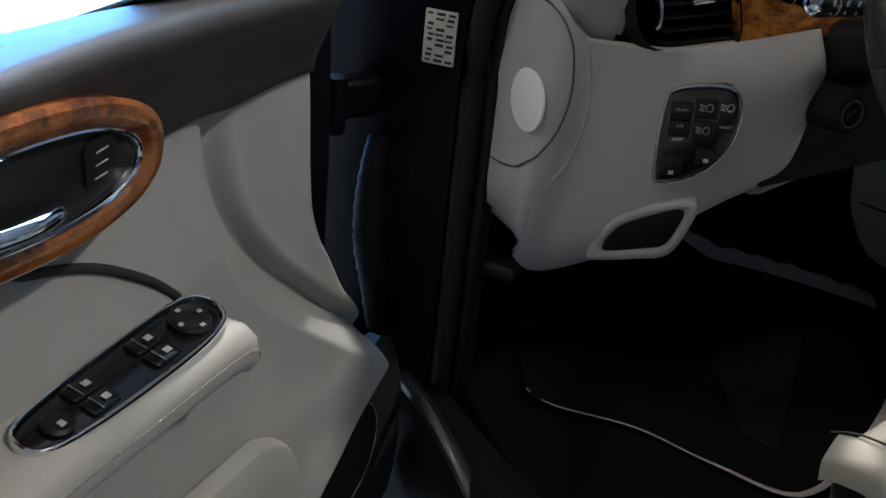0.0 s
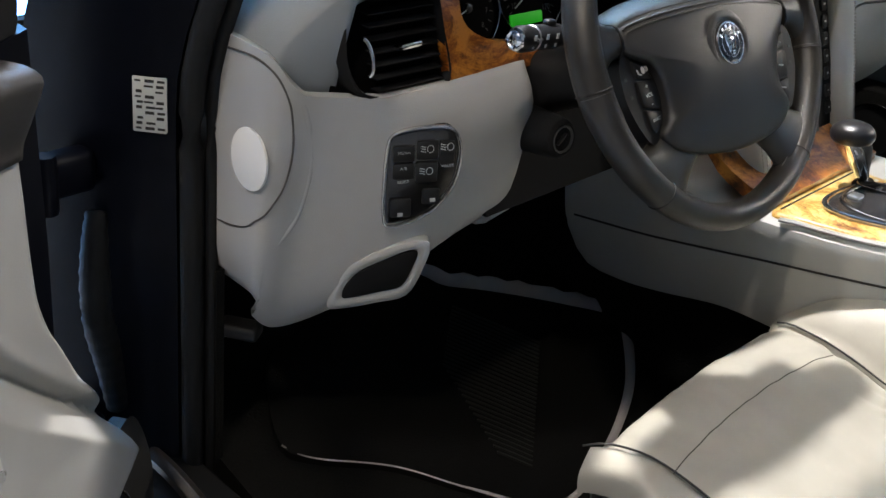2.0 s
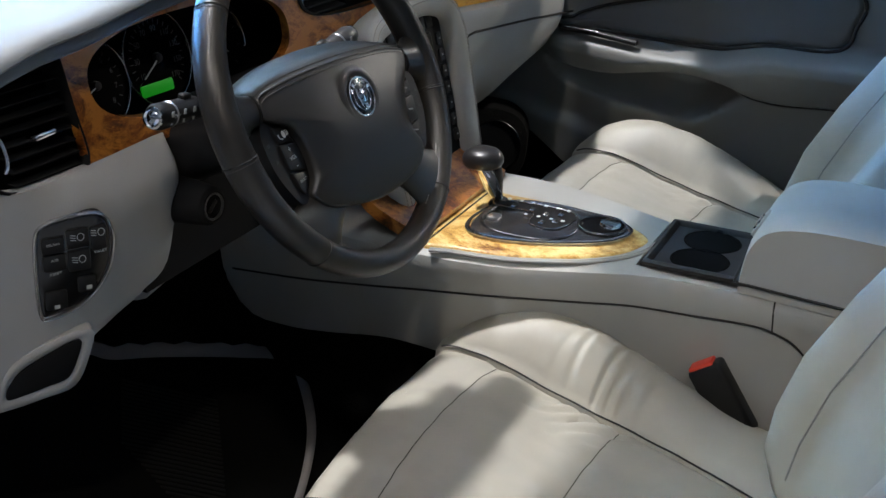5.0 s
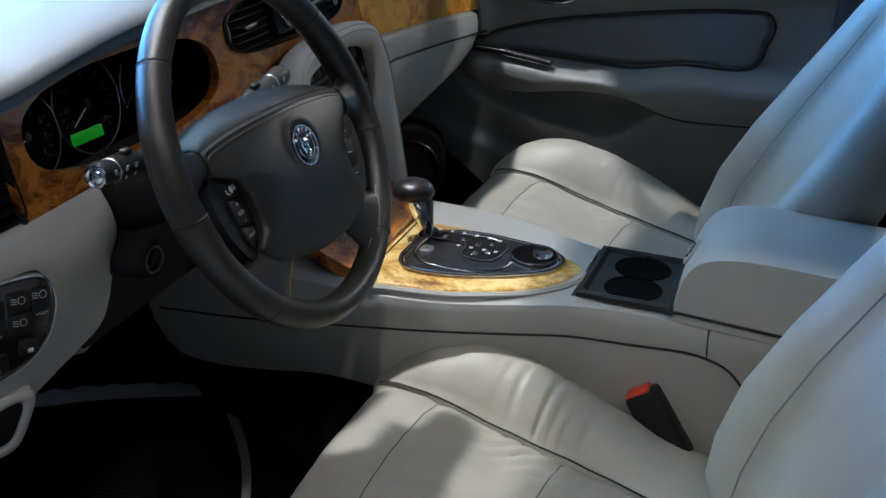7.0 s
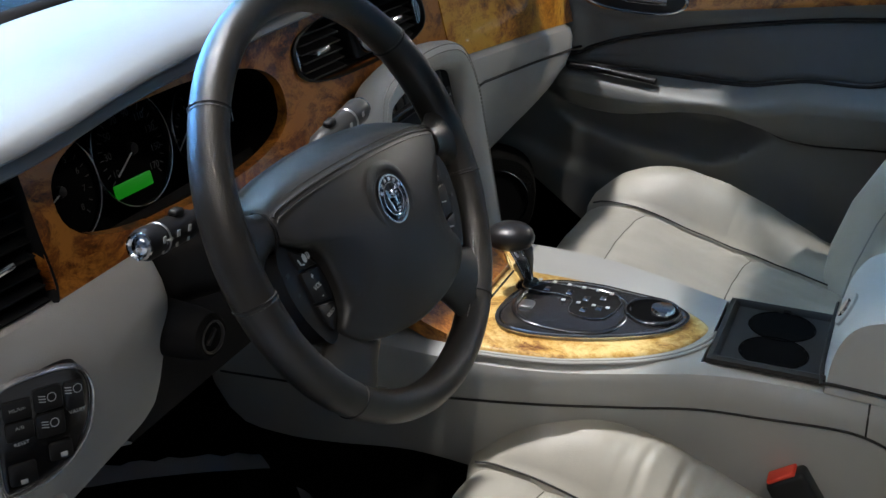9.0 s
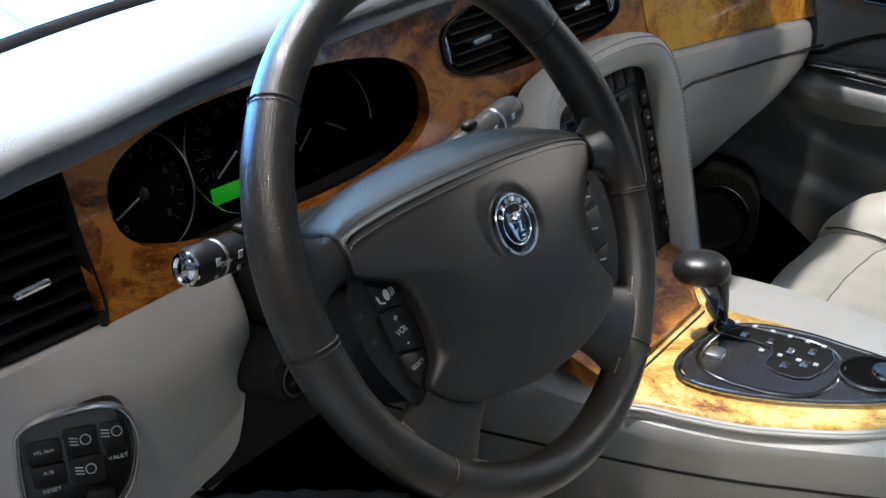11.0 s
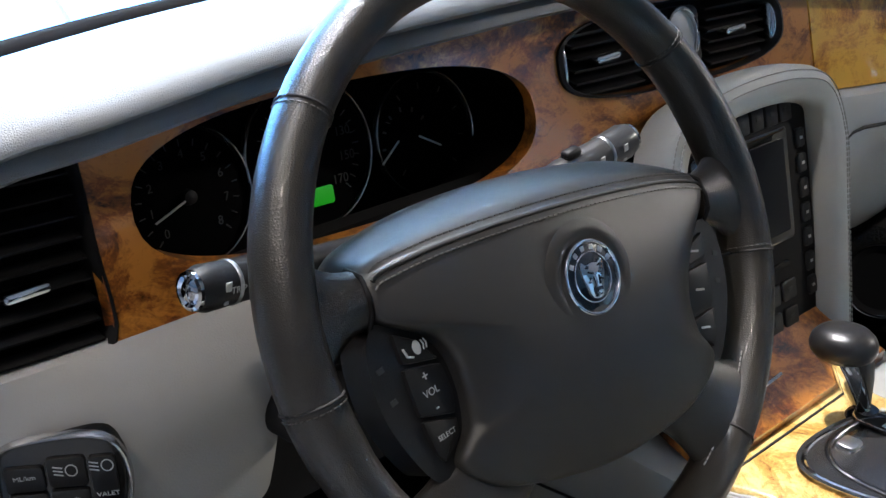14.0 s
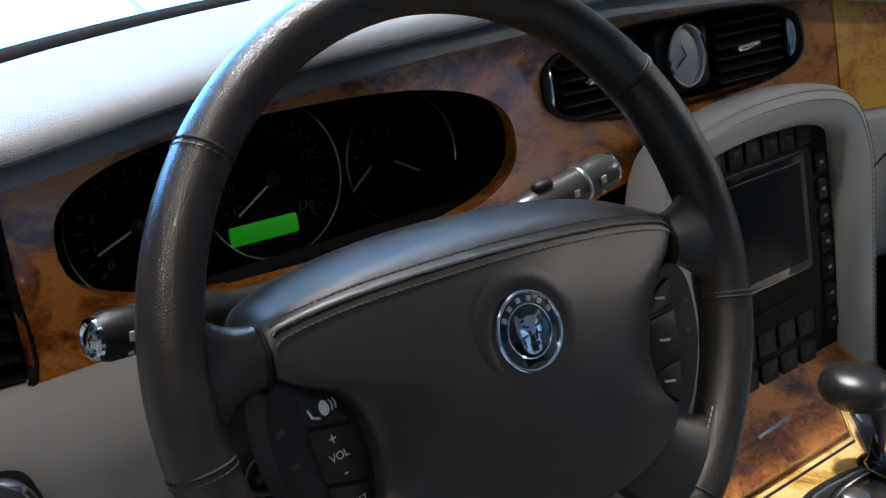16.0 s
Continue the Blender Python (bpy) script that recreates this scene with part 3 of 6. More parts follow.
rim_line = [(-0.4035, 0.345, 0.671), (-0.4035, 0.312, 0.674), (-0.4025, 0.284, 0.674), (-0.4005, 0.263, 0.668), (-0.3965, 0.2515, 0.658), (-0.3895, 0.2455, 0.639), (-0.3835, 0.2445, 0.617), (-0.3785, 0.2475, 0.575), (-0.3825, 0.2555, 0.532), (-0.3955, 0.2675, 0.5), (-0.4015, 0.28, 0.487), (-0.4025, 0.295, 0.475), (-0.4035, 0.32, 0.468), (-0.4035, 0.35, 0.466)]
part("cover_gap", tube(cr(rim_line, 6), 0.0012, 6), DARK_THREAD, dash)
part("moulded_ridge", tube(cr([V(x + 0.002, y + 0.003, z) for x, y, z in ((-0.384, 0.249, 0.652), (-0.374, 0.238, 0.63), (-0.360, 0.240, 0.585), (-0.356, 0.244, 0.544), (-0.361, 0.254, 0.495), (-0.376, 0.264, 0.463), (-0.392, 0.276, 0.44))], 6), 0.0042, 8), TRIM, dash)
dm = basis((-0.4040, 0.290, 0.558), (0, -1, 0), V(-1, 0, 0))
part("round_sticker", slab(oval(0.030, 0.036, 40), dm, 0.003, 0.0004), STICKER, dash, "round white sticker")

# switch pack low beside the column
sm = basis(on_knee(-0.254, 0.545, 0.001), (0.8, -0.6, 0.06), V(-0.59, -0.79, -0.13))
pk = flat_loop([(-0.036, 0.038), (-0.03, 0.05), (-0.012, 0.056), (0.02, 0.058), (0.036, 0.05), (0.042, 0.025), (0.036, -0.012), (0.02, -0.038), (-0.002, -0.056), (-0.03, -0.064), (-0.039, -0.056), (-0.039, 0.0)][::-1], 4)
sw = part("switch_pack", slab(pk, sm @ pose(0, 0, 0.003), 0.016, 0.003), PIANO, dash, "black switch pack with printed buttons")
part("switch_bezel", frame_ring(inset(pk, -0.0035), inset(pk, -0.0005), sm @ pose(0, 0, 0.002), 0.004), DIAL_RING, sw, "thin chrome bezel")
part("chrome_edge", tube([sm @ V(p.x, p.y, 0.0035) for p in inset(pk, -0.0022)], 0.0008, 6, True), CHROME, sw, "thin bright edge")
for bx, bz, w, h in ((-0.02, 0.028, 0.024, 0.02), (-0.02, 0.006, 0.024, 0.02), (0.006, 0.032, 0.024, 0.024), (0.006, 0.004, 0.024, 0.026), (0.028, 0.028, 0.016, 0.03), (-0.022, -0.042, 0.024, 0.024), (0.012, -0.028, 0.02, 0.02)):
    part("button", slab(rrect(w, h, 0.003), sm @ pose(bx, bz, 0.0055), 0.004, 0.001), BLACK, sw)
for word, bx, bz in (("ML/km", -0.02, 0.03), ("A/B", -0.02, 0.01), ("VALET", 0.029, 0.012), ("RESET", -0.02, -0.007)):
    text("marking", word, sm @ pose(bx, bz, 0.0058, 0, 0, 4), 0.005, WHITE_INK, sw)
for bx, bz in ((0.006, 0.034), (0.006, 0.006), (0.028, 0.036)):
    part("marking", joined([frame_ring(oval(0.004, 0.005, 16, 2, bx + 0.003, bz), oval(0.0032, 0.0042, 16, 2, bx + 0.003, bz), sm @ pose(0, 0, 0.0058), 0.0003, 0.0)] + [box(sm @ pose(bx - 0.005, bz + k * 0.003, 0.0059, 0, 0, -15), 0.006, 0.0009, 0.0004, 0.0001) for k in (-1, 0, 1)]), WHITE_INK, sw)
for bx, bz in ((-0.022, -0.05), (0.014, -0.032)):
    part("marking", box(sm @ pose(bx, bz, 0.0058), 0.006, 0.005, 0.0005, 0.0002), WHITE_INK, sw)

# open cubby, its shaded inside drawn as a dark plate, with its raised lip
um = basis(on_knee(-0.274, 0.418, 0.0), (0.77, -0.6, 0.33), V(-0.59, -0.79, -0.2))



def cub_pts(pts):
    out = []
    for x, z in pts:
        q = um.inverted() @ on_knee(x, z, 0.0)
        out.append((q.x, q.y))
    return out


cub = flat_loop(cub_pts([(-0.304, 0.377), (-0.303, 0.397), (-0.293, 0.415), (-0.270, 0.433), (-0.249, 0.446), (-0.239, 0.444), (-0.240, 0.424), (-0.246, 0.399), (-0.268, 0.388), (-0.29, 0.379)])[::-1], 4)
lip = flat_loop(cub_pts([(-0.316, 0.362), (-0.313, 0.40), (-0.300, 0.426), (-0.274, 0.446), (-0.245, 0.459), (-0.227, 0.456), (-0.227, 0.424), (-0.236, 0.388), (-0.268, 0.373), (-0.295, 0.363)])[::-1], 4)
part("cubby", slab(cub, um @ pose(0, 0, 0.004), 0.012, 0.0015), MATTE, dash, "dark plate standing for the shaded cubby opening")
part("cubby_lip", frame_ring(lip, cub, um, 0.004, 0.01), TRIM, dash)

# dark lower structure round the column and thin lower rail
rows = [[V(x, 0.2 - 0.15 * max(0, 0.62 - z), z) for z in span(0.455, 0.66, 6)] for x in span(-0.13, 0.36, 8)]
part("column_surround", sheet(rows, (0, 0.015, 0)), MATTE, dash, "black panel round the steering column")
rows = [[V(x, y + 0.1 * (x + 0.12), z + 0.03 * (x + 0.12) + (0.012 if y < 0.2 and z < 0.46 else 0) * (x + 0.12) / 0.3) for y, z in ((0.225, 0.434), (0.205, 0.436), (0.19, 0.443), (0.184, 0.452), (0.183, 0.461), (0.186, 0.468), (0.21, 0.472))] for x in span(-0.105, 0.22, 14)]
part("lower_rail", sheet(rows, (0, 0.004, -0.012)), TRIM, dash, "pale grey lower rail")
im = basis((-0.09, 0.11, 0.57), (1, 0, 0), (-0.1, -1, 0.1))
part("ignition_housing", lathe([(0.0, 0.0), (0.013, 0.0), (0.016, 0.003), (0.019, 0.004), (0.023, 0.0), (0.026, -0.02), (0.03, -0.09)], im), MATTE, dash, "round ignition switch")
part("ignition_ring", frame_ring(oval(0.0165, 0.0165, 28), oval(0.0145, 0.0145, 28), im @ pose(0, 0, 0.003), 0.0015), STALK_GREY, dash)
part("key_slot", box(im @ pose(0, 0, 0.001, 0, 0, 40), 0.018, 0.004, 0.004, 0.001), BLACK, dash)

# glovebox side
rows = []
for x in span(0.6, 1.06, 16) + [1.075, 1.085, 1.092, 1.096]:
    t = wood_bot(x)
    up = 1 - 0.5 * max(0, min(1, (x - 0.84) / 0.25)) ** 1.4
    end = 0.035 * max(0, (x - 1.05) / 0.046) ** 2.2
    rows.append([V(x, fy(x, t) - 0.006 + a + end, t + (b if b > -0.03 else -0.03 + (b + 0.03) * up)) for a, b in ((0.01, -0.001), (-0.006, -0.006), (-0.012, -0.02), (-0.012, -0.05), (-0.004, -0.1), (0.015, -0.16), (0.05, -0.21), (0.1, -0.235), (0.25, -0.24))])
part("glovebox_panel", sheet(rows, (0, 0.012, 0.004)), TRIM, dash, "pale grey glovebox panel")
gap = [V(x, fy(x, wood_bot(x)) - 0.0185 + 0.008 * max(0, (0.68 - x) / 0.05), wood_bot(x) - 0.042 - 0.09 * max(0, (0.69 - x) / 0.07) ** 2) for x in span(0.635, 1.1, 24)]
part("lid_gap", tube(gap, 0.0022, 6), GROOVE, dash)


# ---- steering wheel ----
WM = Matrix.Translation((-0.004, 0.0, 0.7046)) @ pose(0, 0, 0, 0, 0, -3.5) @ pose(0, 0, 0, 90 - 28.4) @ pose(0, 0, 0, 0, 0, -1.7)
wheel = thing("steering_wheel", WM, "charcoal leather steering wheel with round chrome badge", "steering wheel")
RIM = 0.1965


def rim_point(a, s, r=0.0175):
    """Round the rim at a degrees, round its section at s degrees."""
    a, s = radians(a), radians(s)
    k = RIM + r * 0.92 * math.cos(s)
    return V(k * math.cos(a), k * math.sin(a), r * 1.08 * math.sin(s))


def rim_size(a):
    a = a % 360
    return 0.0172 + 0.0016 * max(0, math.cos(radians((a - 10) * 2))) * (1 if a < 200 or a > 340 else 0.5)


rings = [[rim_point(a, s, rim_size(a)) for s in range(0, 360, 20)] for a in range(0, 360, 3)]
part("rim", loft(rings, closed=True, cap=False), WHEEL_HIDE, wheel, "worn charcoal leather rim", local=True)
for a in (39, 141, 189, 350, 230, 310):
    part("rim_seam", tube([rim_point(a, s, rim_size(a) + 0.0003) for s in range(0, 360, 20)], 0.0009, 6, True), GROOVE, wheel, local=True)
    if a in (189, 350, 39, 141):
        part("rim_stitch", stitches([rim_point(a + 1.0, s, rim_size(a) + 0.0004) for s in range(-30, 200, 8)], 0.0005, 0.004, 0.0025), DARK_THREAD, wheel, local=True)

half = [(0.05, 0.0375), (0.1, 0.0345), (0.137, 0.029), (0.148, 0.024), (0.149, 0.012), (0.146, 0.001), (0.134, -0.006), (0.118, -0.014), (0.107, -0.029), (0.1025, -0.05), (0.105, -0.072), (0.113, -0.083), (0.1165, -0.092), (0.106, -0.104), (0.088, -0.1135), (0.05, -0.122)]
half_r = half[:3] + [(0.148, 0.024), (0.142, 0.013), (0.128, 0.001), (0.117, -0.011)] + [(0.111, -0.020)] + half[8:]
front = [(0.0, 0.0385)] + half_r + [(0.0, -0.1265)] + [(-x, y) for x, y in reversed(half)]
# round the back the cover is taller above its seam and tucked in elsewhere
half_b = [(0.05, 0.061), (0.095, 0.0555), (0.132, 0.046), (0.149, 0.036), (0.151, 0.016), (0.147, 0.0)] + [(x * 0.985, y * 0.985) for x, y in half[6:]]
half_br = half_b[:3] + [(0.149, 0.036), (0.144, 0.016), (0.128, 0.0), (0.116, -0.011), (0.110, -0.020)] + half_b[8:]
back = [(0.0, 0.063)] + half_br + [(0.0, -0.1245)] + [(-x, y) for x, y in reversed(half_b)]
fl, bk = flat_loop(front[::-1], 6), flat_loop(back[::-1], 6)
cen = Vector((0, -0.04))


def crown(x, y):
    """Height of the cover's domed face."""
    return 0.0355 - 0.013 * (x / 0.13) ** 2 - 0.017 * ((y + 0.035) / 0.095) ** 2


def face_ring(s, drop):
    out = []
    for p in fl:
        q = cen + (p - cen) * s
        # the face rolls over towards the button pods
        roll = 0.010 * max(0.0, (s - 0.62) / 0.38) ** 2 * math.exp(-(((p.y + 0.05) / 0.042) ** 2)) * max(0.0, min(1.0, (abs(p.x) - 0.06) / 0.04))
        out.append(V(*q, crown(*q) - drop - roll))
    return out


def side_ring(f, drop, z):
    out = []
    for a, b in zip(bk, fl):
        q = a.lerp(b, f)
        above = max(0.0, min(1.0, (b.y - 0.015) / 0.012))
        roll = 0.010 * math.exp(-(((b.y + 0.05) / 0.042) ** 2)) * max(0.0, min(1.0, (abs(b.x) - 0.06) / 0.04))
        out.append(V(q.x, q.y, (crown(*q) - drop - roll) * f + z * (1 - f) + 0.009 * math.sin(math.pi * f) * above))
    return out


rings = [[V(*(p * 0.93), -0.05) for p in bk], [V(*p, -0.03) for p in bk], [V(*p, -0.02) for p in bk]] + [side_ring(f, 0.003, -0.02) for f in (0.12, 0.25, 0.4, 0.55, 0.7, 0.85, 0.95)]
rings += [face_ring(s, d) for s, d in ((1.0, 0.0025), (0.985, 0.0008), (0.96, 0.0), (0.92, 0.0), (0.85, 0.0), (0.7, 0.0), (0.55, 0.0), (0.4, 0.0), (0.25, 0.0), (0.12, 0.0), (0.03, 0.0))]
cover = part("airbag_cover", loft(rings, sharp=75), COVER, wheel, "charcoal vinyl airbag cover", local=True)
top = [V(p.x, p.y, crown(p.x, p.y)) for p in cr([(x, y - 0.0015, 0) for x, y in [(-0.145, 0.025), (-0.137, 0.029), (-0.1, 0.0345), (-0.05, 0.0375), (0.0, 0.0385), (0.05, 0.0375), (0.1, 0.0345), (0.137, 0.029), (0.145, 0.025)]], 8)]
part("cover_seam", tube([p + V(0, 0, -0.0006) for p in top], 0.0013, 6), GROOVE, cover)
part("cover_stitch", stitches([V(p.x, p.y - 0.005, crown(p.x, p.y - 0.005) + 0.0004) for p in top], 0.0006, 0.0042, 0.0028), DARK_THREAD, cover)
part("cover_stitch", stitches([p + V(0, 0.0052, -0.0016) for p in top], 0.0006, 0.0042, 0.0028), GROOVE, cover)

BM = pose(-0.001, -0.0105, 0.0069) @ Matrix.Scale(0.75, 4)
part("badge_well", lathe([(0.05, 0.0345), (0.045, 0.0368), (0.040, 0.0375), (0.036, 0.0368), (0.032, 0.034), (0.0, 0.034)], BM, 40), COVER, cover)
badge = part("badge", lathe([(0.030, 0.036), (0.0295, 0.0372), (0.028, 0.038), (0.0, 0.038)], BM, 40), BLUE_INK, cover, "round dark badge with chrome emblem")
part("badge_ring", frame_ring(oval(0.0315, 0.0315, 48), oval(0.0285, 0.0285, 48), BM @ pose(0, 0, 0.0378), 0.0016), CHROME, badge)
part("badge_ring", frame_ring(oval(0.0212, 0.0212, 48), oval(0.0200, 0.0200, 48), BM @ pose(0, 0, 0.038), 0.0009), CHROME, badge)
em = flat_loop([(-0.012, 0.014), (-0.007, 0.011), (0, 0.012), (0.007, 0.011), (0.012, 0.014), (0.013, 0.004), (0.010, -0.005), (0.007, -0.015), (0, -0.018), (-0.007, -0.015), (-0.010, -0.005), (-0.013, 0.004)][::-1], 4)
part("emblem", slab(em, BM @ pose(0, 0, 0.0402), 0.003, 0.001, 0.002), CHROME, badge, "chrome relief shape")
for ex, ey, w, h, rz in ((-0.0055, 0.004, 0.006, 0.0018, -20), (0.0055, 0.004, 0.006, 0.0018, 20), (0, -0.010, 0.008, 0.003, 0), (-0.003, -0.003, 0.0012, 0.008, 8), (0.003, -0.003, 0.0012, 0.008, -8), (-0.007, -0.003, 0.004, 0.0012, 30), (0.007, -0.003, 0.004, 0.0012, -30), (0, -0.0145, 0.005, 0.0012, 0), (-0.008, 0.009, 0.003, 0.002, 40), (0.008, 0.009, 0.003, 0.002, -40)):
    part("emblem_relief", box(BM @ pose(ex, ey, 0.0418, 0, 0, rz), w, h, 0.002, 0.0005), BLUE_INK, badge)
for k in range(6):
    a = 150 - 24 * k
    part("badge_bar", box(BM @ pose(0.0248 * math.cos(radians(a)), 0.0248 * math.sin(radians(a)), 0.0385, 0, 0, a - 90), 0.004, 0.0042, 0.0008, 0.0002), SATIN, badge)

for s in (-1, 1):
    # upper arm into the rim
    rings = []
    for t in span(0, 1, 8):
        x = s * (0.148 + 0.042 * t)
        y0, y1 = -0.003 - 0.034 * t**2.4, 0.032 + 0.026 * t**2.4
        c, h = (y0 + y1) / 2, (y1 - y0) / 2
        zc = -0.001 * (1 - t)
        rings.append([V(x, c + h * math.cos(k * math.pi / 8), zc + (0.0125 + 0.002 * t) * math.sin(k * math.pi / 8)) for k in range(16)])
    part("upper_spoke", loft(rings), WHEEL_HIDE, wheel, local=True)
    part("spoke_gap", tube([V(s * 0.1495, y, z) for y, z in ((-0.003, -0.012), (-0.004, 0.004), (0.006, 0.0115), (0.016, 0.0125), (0.027, 0.009), (0.033, -0.004))], 0.0016, 6), MATTE, wheel, local=True)
    # broad lower arm, flaring into the rim
    rings = []
    for t in span(0, 1, 9):
        c = V(s * 0.078, -0.098, 0.0).lerp(V(s * 0.134, -0.141, 0.0), t)
        d = V(s * (0.85 - 0.12 * t), 0.5 + 0.19 * t, 0).normalized()
        h = 0.036 - 0.004 * math.sin(math.pi * t) + 0.016 * t * t
        rings.append([c + d * h * math.copysign(abs(math.cos(k * math.pi / 10)) ** 0.8, math.cos(k * math.pi / 10)) + V(0, 0, -0.001 + (0.0135 - 0.001 * t) * math.sin(k * math.pi / 10)) for k in range(20)])
    part("lower_spoke", loft(rings), WHEEL_HIDE, wheel, local=True)
    part("rim_stitch", stitches([V(s * 0.001 + (RIM - 0.0165) * math.cos(radians(a)), (RIM - 0.0165) * math.sin(radians(a)), 0.0085) for a in (range(-62, -30, 2) if s > 0 else range(242, 212, -2))], 0.0006, 0.0042, 0.003), THREAD, wheel, local=True)
    # button pod between cover and rim
    pod = flat_loop([(s * x, y) for x, y in ((0.145, -0.003), (0.131, -0.0085), (0.115, -0.016), (0.104, -0.03), (0.0995, -0.05), (0.102, -0.073), (0.112, -0.086), (0.124, -0.094), (0.133, -0.09), (0.147, -0.066), (0.154, -0.043), (0.154, -0.015))], 5)
    if s > 0:
        pod = pod[::-1]
    pd = part("button_pod", slab(pod, pose(0, 0, 0.0065), 0.03, 0.003), BLACK, wheel, "black button pod", local=True)
    for pts, words, mk in (([(0.139, -0.008), (0.121, -0.0165), (0.111, -0.0295), (0.137, -0.0265)], "", (0.126, -0.0195)), ([(0.1375, -0.029), (0.1105, -0.032), (0.1065, -0.049), (0.1085, -0.0625), (0.134, -0.058)], "VOL", (0.1225, -0.046)), ([(0.1335, -0.0605), (0.1085, -0.065), (0.1105, -0.076), (0.124, -0.087), (0.1285, -0.081)], "SELECT", (0.119, -0.072))):
        q = [Vector((s * x, y)) for x, y in pts]
        c = sum(q, Vector((0, 0))) / len(q)
        ol = []
        for i in range(len(q)):
            a, b, d = q[i - 1], q[i], q[(i + 1) % len(q)]
            ol += [b.lerp(a, 0.16), b.lerp(a, 0.05) * 0.5 + b.lerp(d, 0.05) * 0.5, b.lerp(d, 0.16)]
        if sum(a.x * b.y - b.x * a.y for a, b in zip(ol, ol[1:] + ol[:1])) < 0:
            ol = ol[::-1]
        part("button", slab(ol, pose(0, 0, 0.0098), 0.006, 0.0012), BLACK, pd)
        bm_ = pose(s * mk[0], mk[1], 0.0101, 0, 0, s * -10)
        if s < 0 and words:
            text("marking", words, bm_, 0.0062 if words == "VOL" else 0.0042, WHITE_INK, pd)
        if s < 0 and words == "VOL":
            text("marking", "+", bm_ @ pose(0, 0.0095, 0), 0.009, WHITE_INK, pd)
            text("marking", "-", bm_ @ pose(0, -0.0092, 0), 0.009, WHITE_INK, pd)
        if s < 0 and not words:
            part("marking", joined([frame_ring(oval(0.003, 0.0042, 14, 2, 0.001, 0), oval(0.0, 0.0, 14, 2, 0.001, 0), bm_, 0.0004, 0)] + [tube([bm_ @ V(-0.0085, 0.003, 0.0003), bm_ @ V(-0.0075, -0.002, 0.0003), bm_ @ V(-0.0035, -0.004, 0.0003)], 0.0008, 5)] + [tube([bm_ @ V(0.005 + k * 0.0022, 0.003, 0.0003), bm_ @ V(0.006 + k * 0.0022, 0, 0.0003), bm_ @ V(0.005 + k * 0.0022, -0.003, 0.0003)], 0.0005, 5) for k in (0, 1)]), WHITE_INK, pd)
        elif s > 0:
            part("marking", box(bm_, 0.009, 0.0016, 0.0005, 0.0001), WHITE_INK, pd)
    for y in (-0.026, -0.045):
        part("marking", box(pose(s * (0.147 + 0.2 * (y + 0.045)), y, 0.0068, 0, 0, s * -15), 0.005, 0.0034, 0.0005, 0.0001), DIM_INK, pd)
rings = [[V(r * math.cos(radians(a)), -0.03 + r * math.sin(radians(a)), z) for a in range(0, 360, 15)] for r, z in ((0.085, -0.02), (0.075, -0.05), (0.055, -0.075), (0.05, -0.1))]
part("hub_shroud", loft(rings), BLACK, wheel, "black hub shroud", local=True)

# column shroud and stalks
column = thing("steering_column", (0, 0.2, 0.6), "black steering column shroud with two stalks", "steering column")
rings = []
for y, w, z0, z1 in ((0.235, 0.07, 0.54, 0.64), (0.2, 0.075, 0.55, 0.65), (0.15, 0.07, 0.575, 0.665), (0.1, 0.06, 0.60, 0.68), (0.07, 0.05, 0.62, 0.69)):
    rings.append([V(p.x, y - (p.y) * 0.25, (z0 + z1) / 2 + p.y) for p in rrect(2 * w, z1 - z0, 0.03)])
part("shroud", loft(rings), BLACK, column, "black moulded shroud")
for s, root, tip in ((-1, V(-0.05, 0.115, 0.69), V(-0.205, 0.106, 0.709)), (1, V(0.05, 0.115, 0.676), V(0.218, 0.102, 0.714))):
    d = (tip - root).normalized()
    ln = (tip - root).length
    m = basis(root, (0, 0, 1), d)
    st = part("stalk", lathe([(0.0106, 0), (0.0097, ln * 0.3), (0.0092, ln * 0.42), (0.0128, ln * 0.47), (0.0136, ln * 0.55), (0.0136, ln * 0.78), (0.0141, ln * 0.8), (0.0136, ln * 0.82), (0.0141, ln * 0.84), (0.0145, ln * 0.93), (0.0123, ln * 0.97)], m, 24), BLACK if s < 0 else STALK_GREY, column, "black control stalk")
    part("stalk_tip", lathe([(0.0123, ln * 0.965), (0.0119, ln * 0.985), (0.0097, ln * 0.99), (0.0079, ln * 0.98), (0.0053, ln * 0.995), (0.0, ln * 1.0)], m, 20), CHROME, st, "chrome end cap")
    part("stalk_ring", lathe([(0.0138, ln * 0.79), (0.0144, ln * 0.795), (0.0144, ln * 0.805), (0.0138, ln * 0.81)], m, 24), SATIN, st)
    part("stalk_paddle", box(m @ pose(0.015, 0, ln * 0.6), 0.008, 0.010, 0.016, 0.003), BLACK, st)
    if s < 0:
        text("marking", "TRIP", m @ Matrix(((0, 1, 0, 0.001), (0, 0, -1, -0.0143), (-1, 0, 0, ln * 0.82), (0, 0, 0, 1))), 0.006, WHITE_INK, st)
    for k in (0.6, 0.72, 0.87):
        part("marking", box(m @ pose(0.004, -0.0138 if s < 0 else 0.0138, ln * k), 0.006, 0.0008, 0.0045, 0.0002), WHITE_INK, st)
        part("marking", box(m @ pose(-0.006, -0.0126 if s < 0 else 0.0126, ln * k), 0.004, 0.0008, 0.0035, 0.0002), WHITE_INK, st)

# ---- centre stack ----
def rad(x, z, out=0.0):
    return V(x, 0.12 + 0.3 * (z - 0.6), z) + V(0, -1, 0.3).normalized() * out


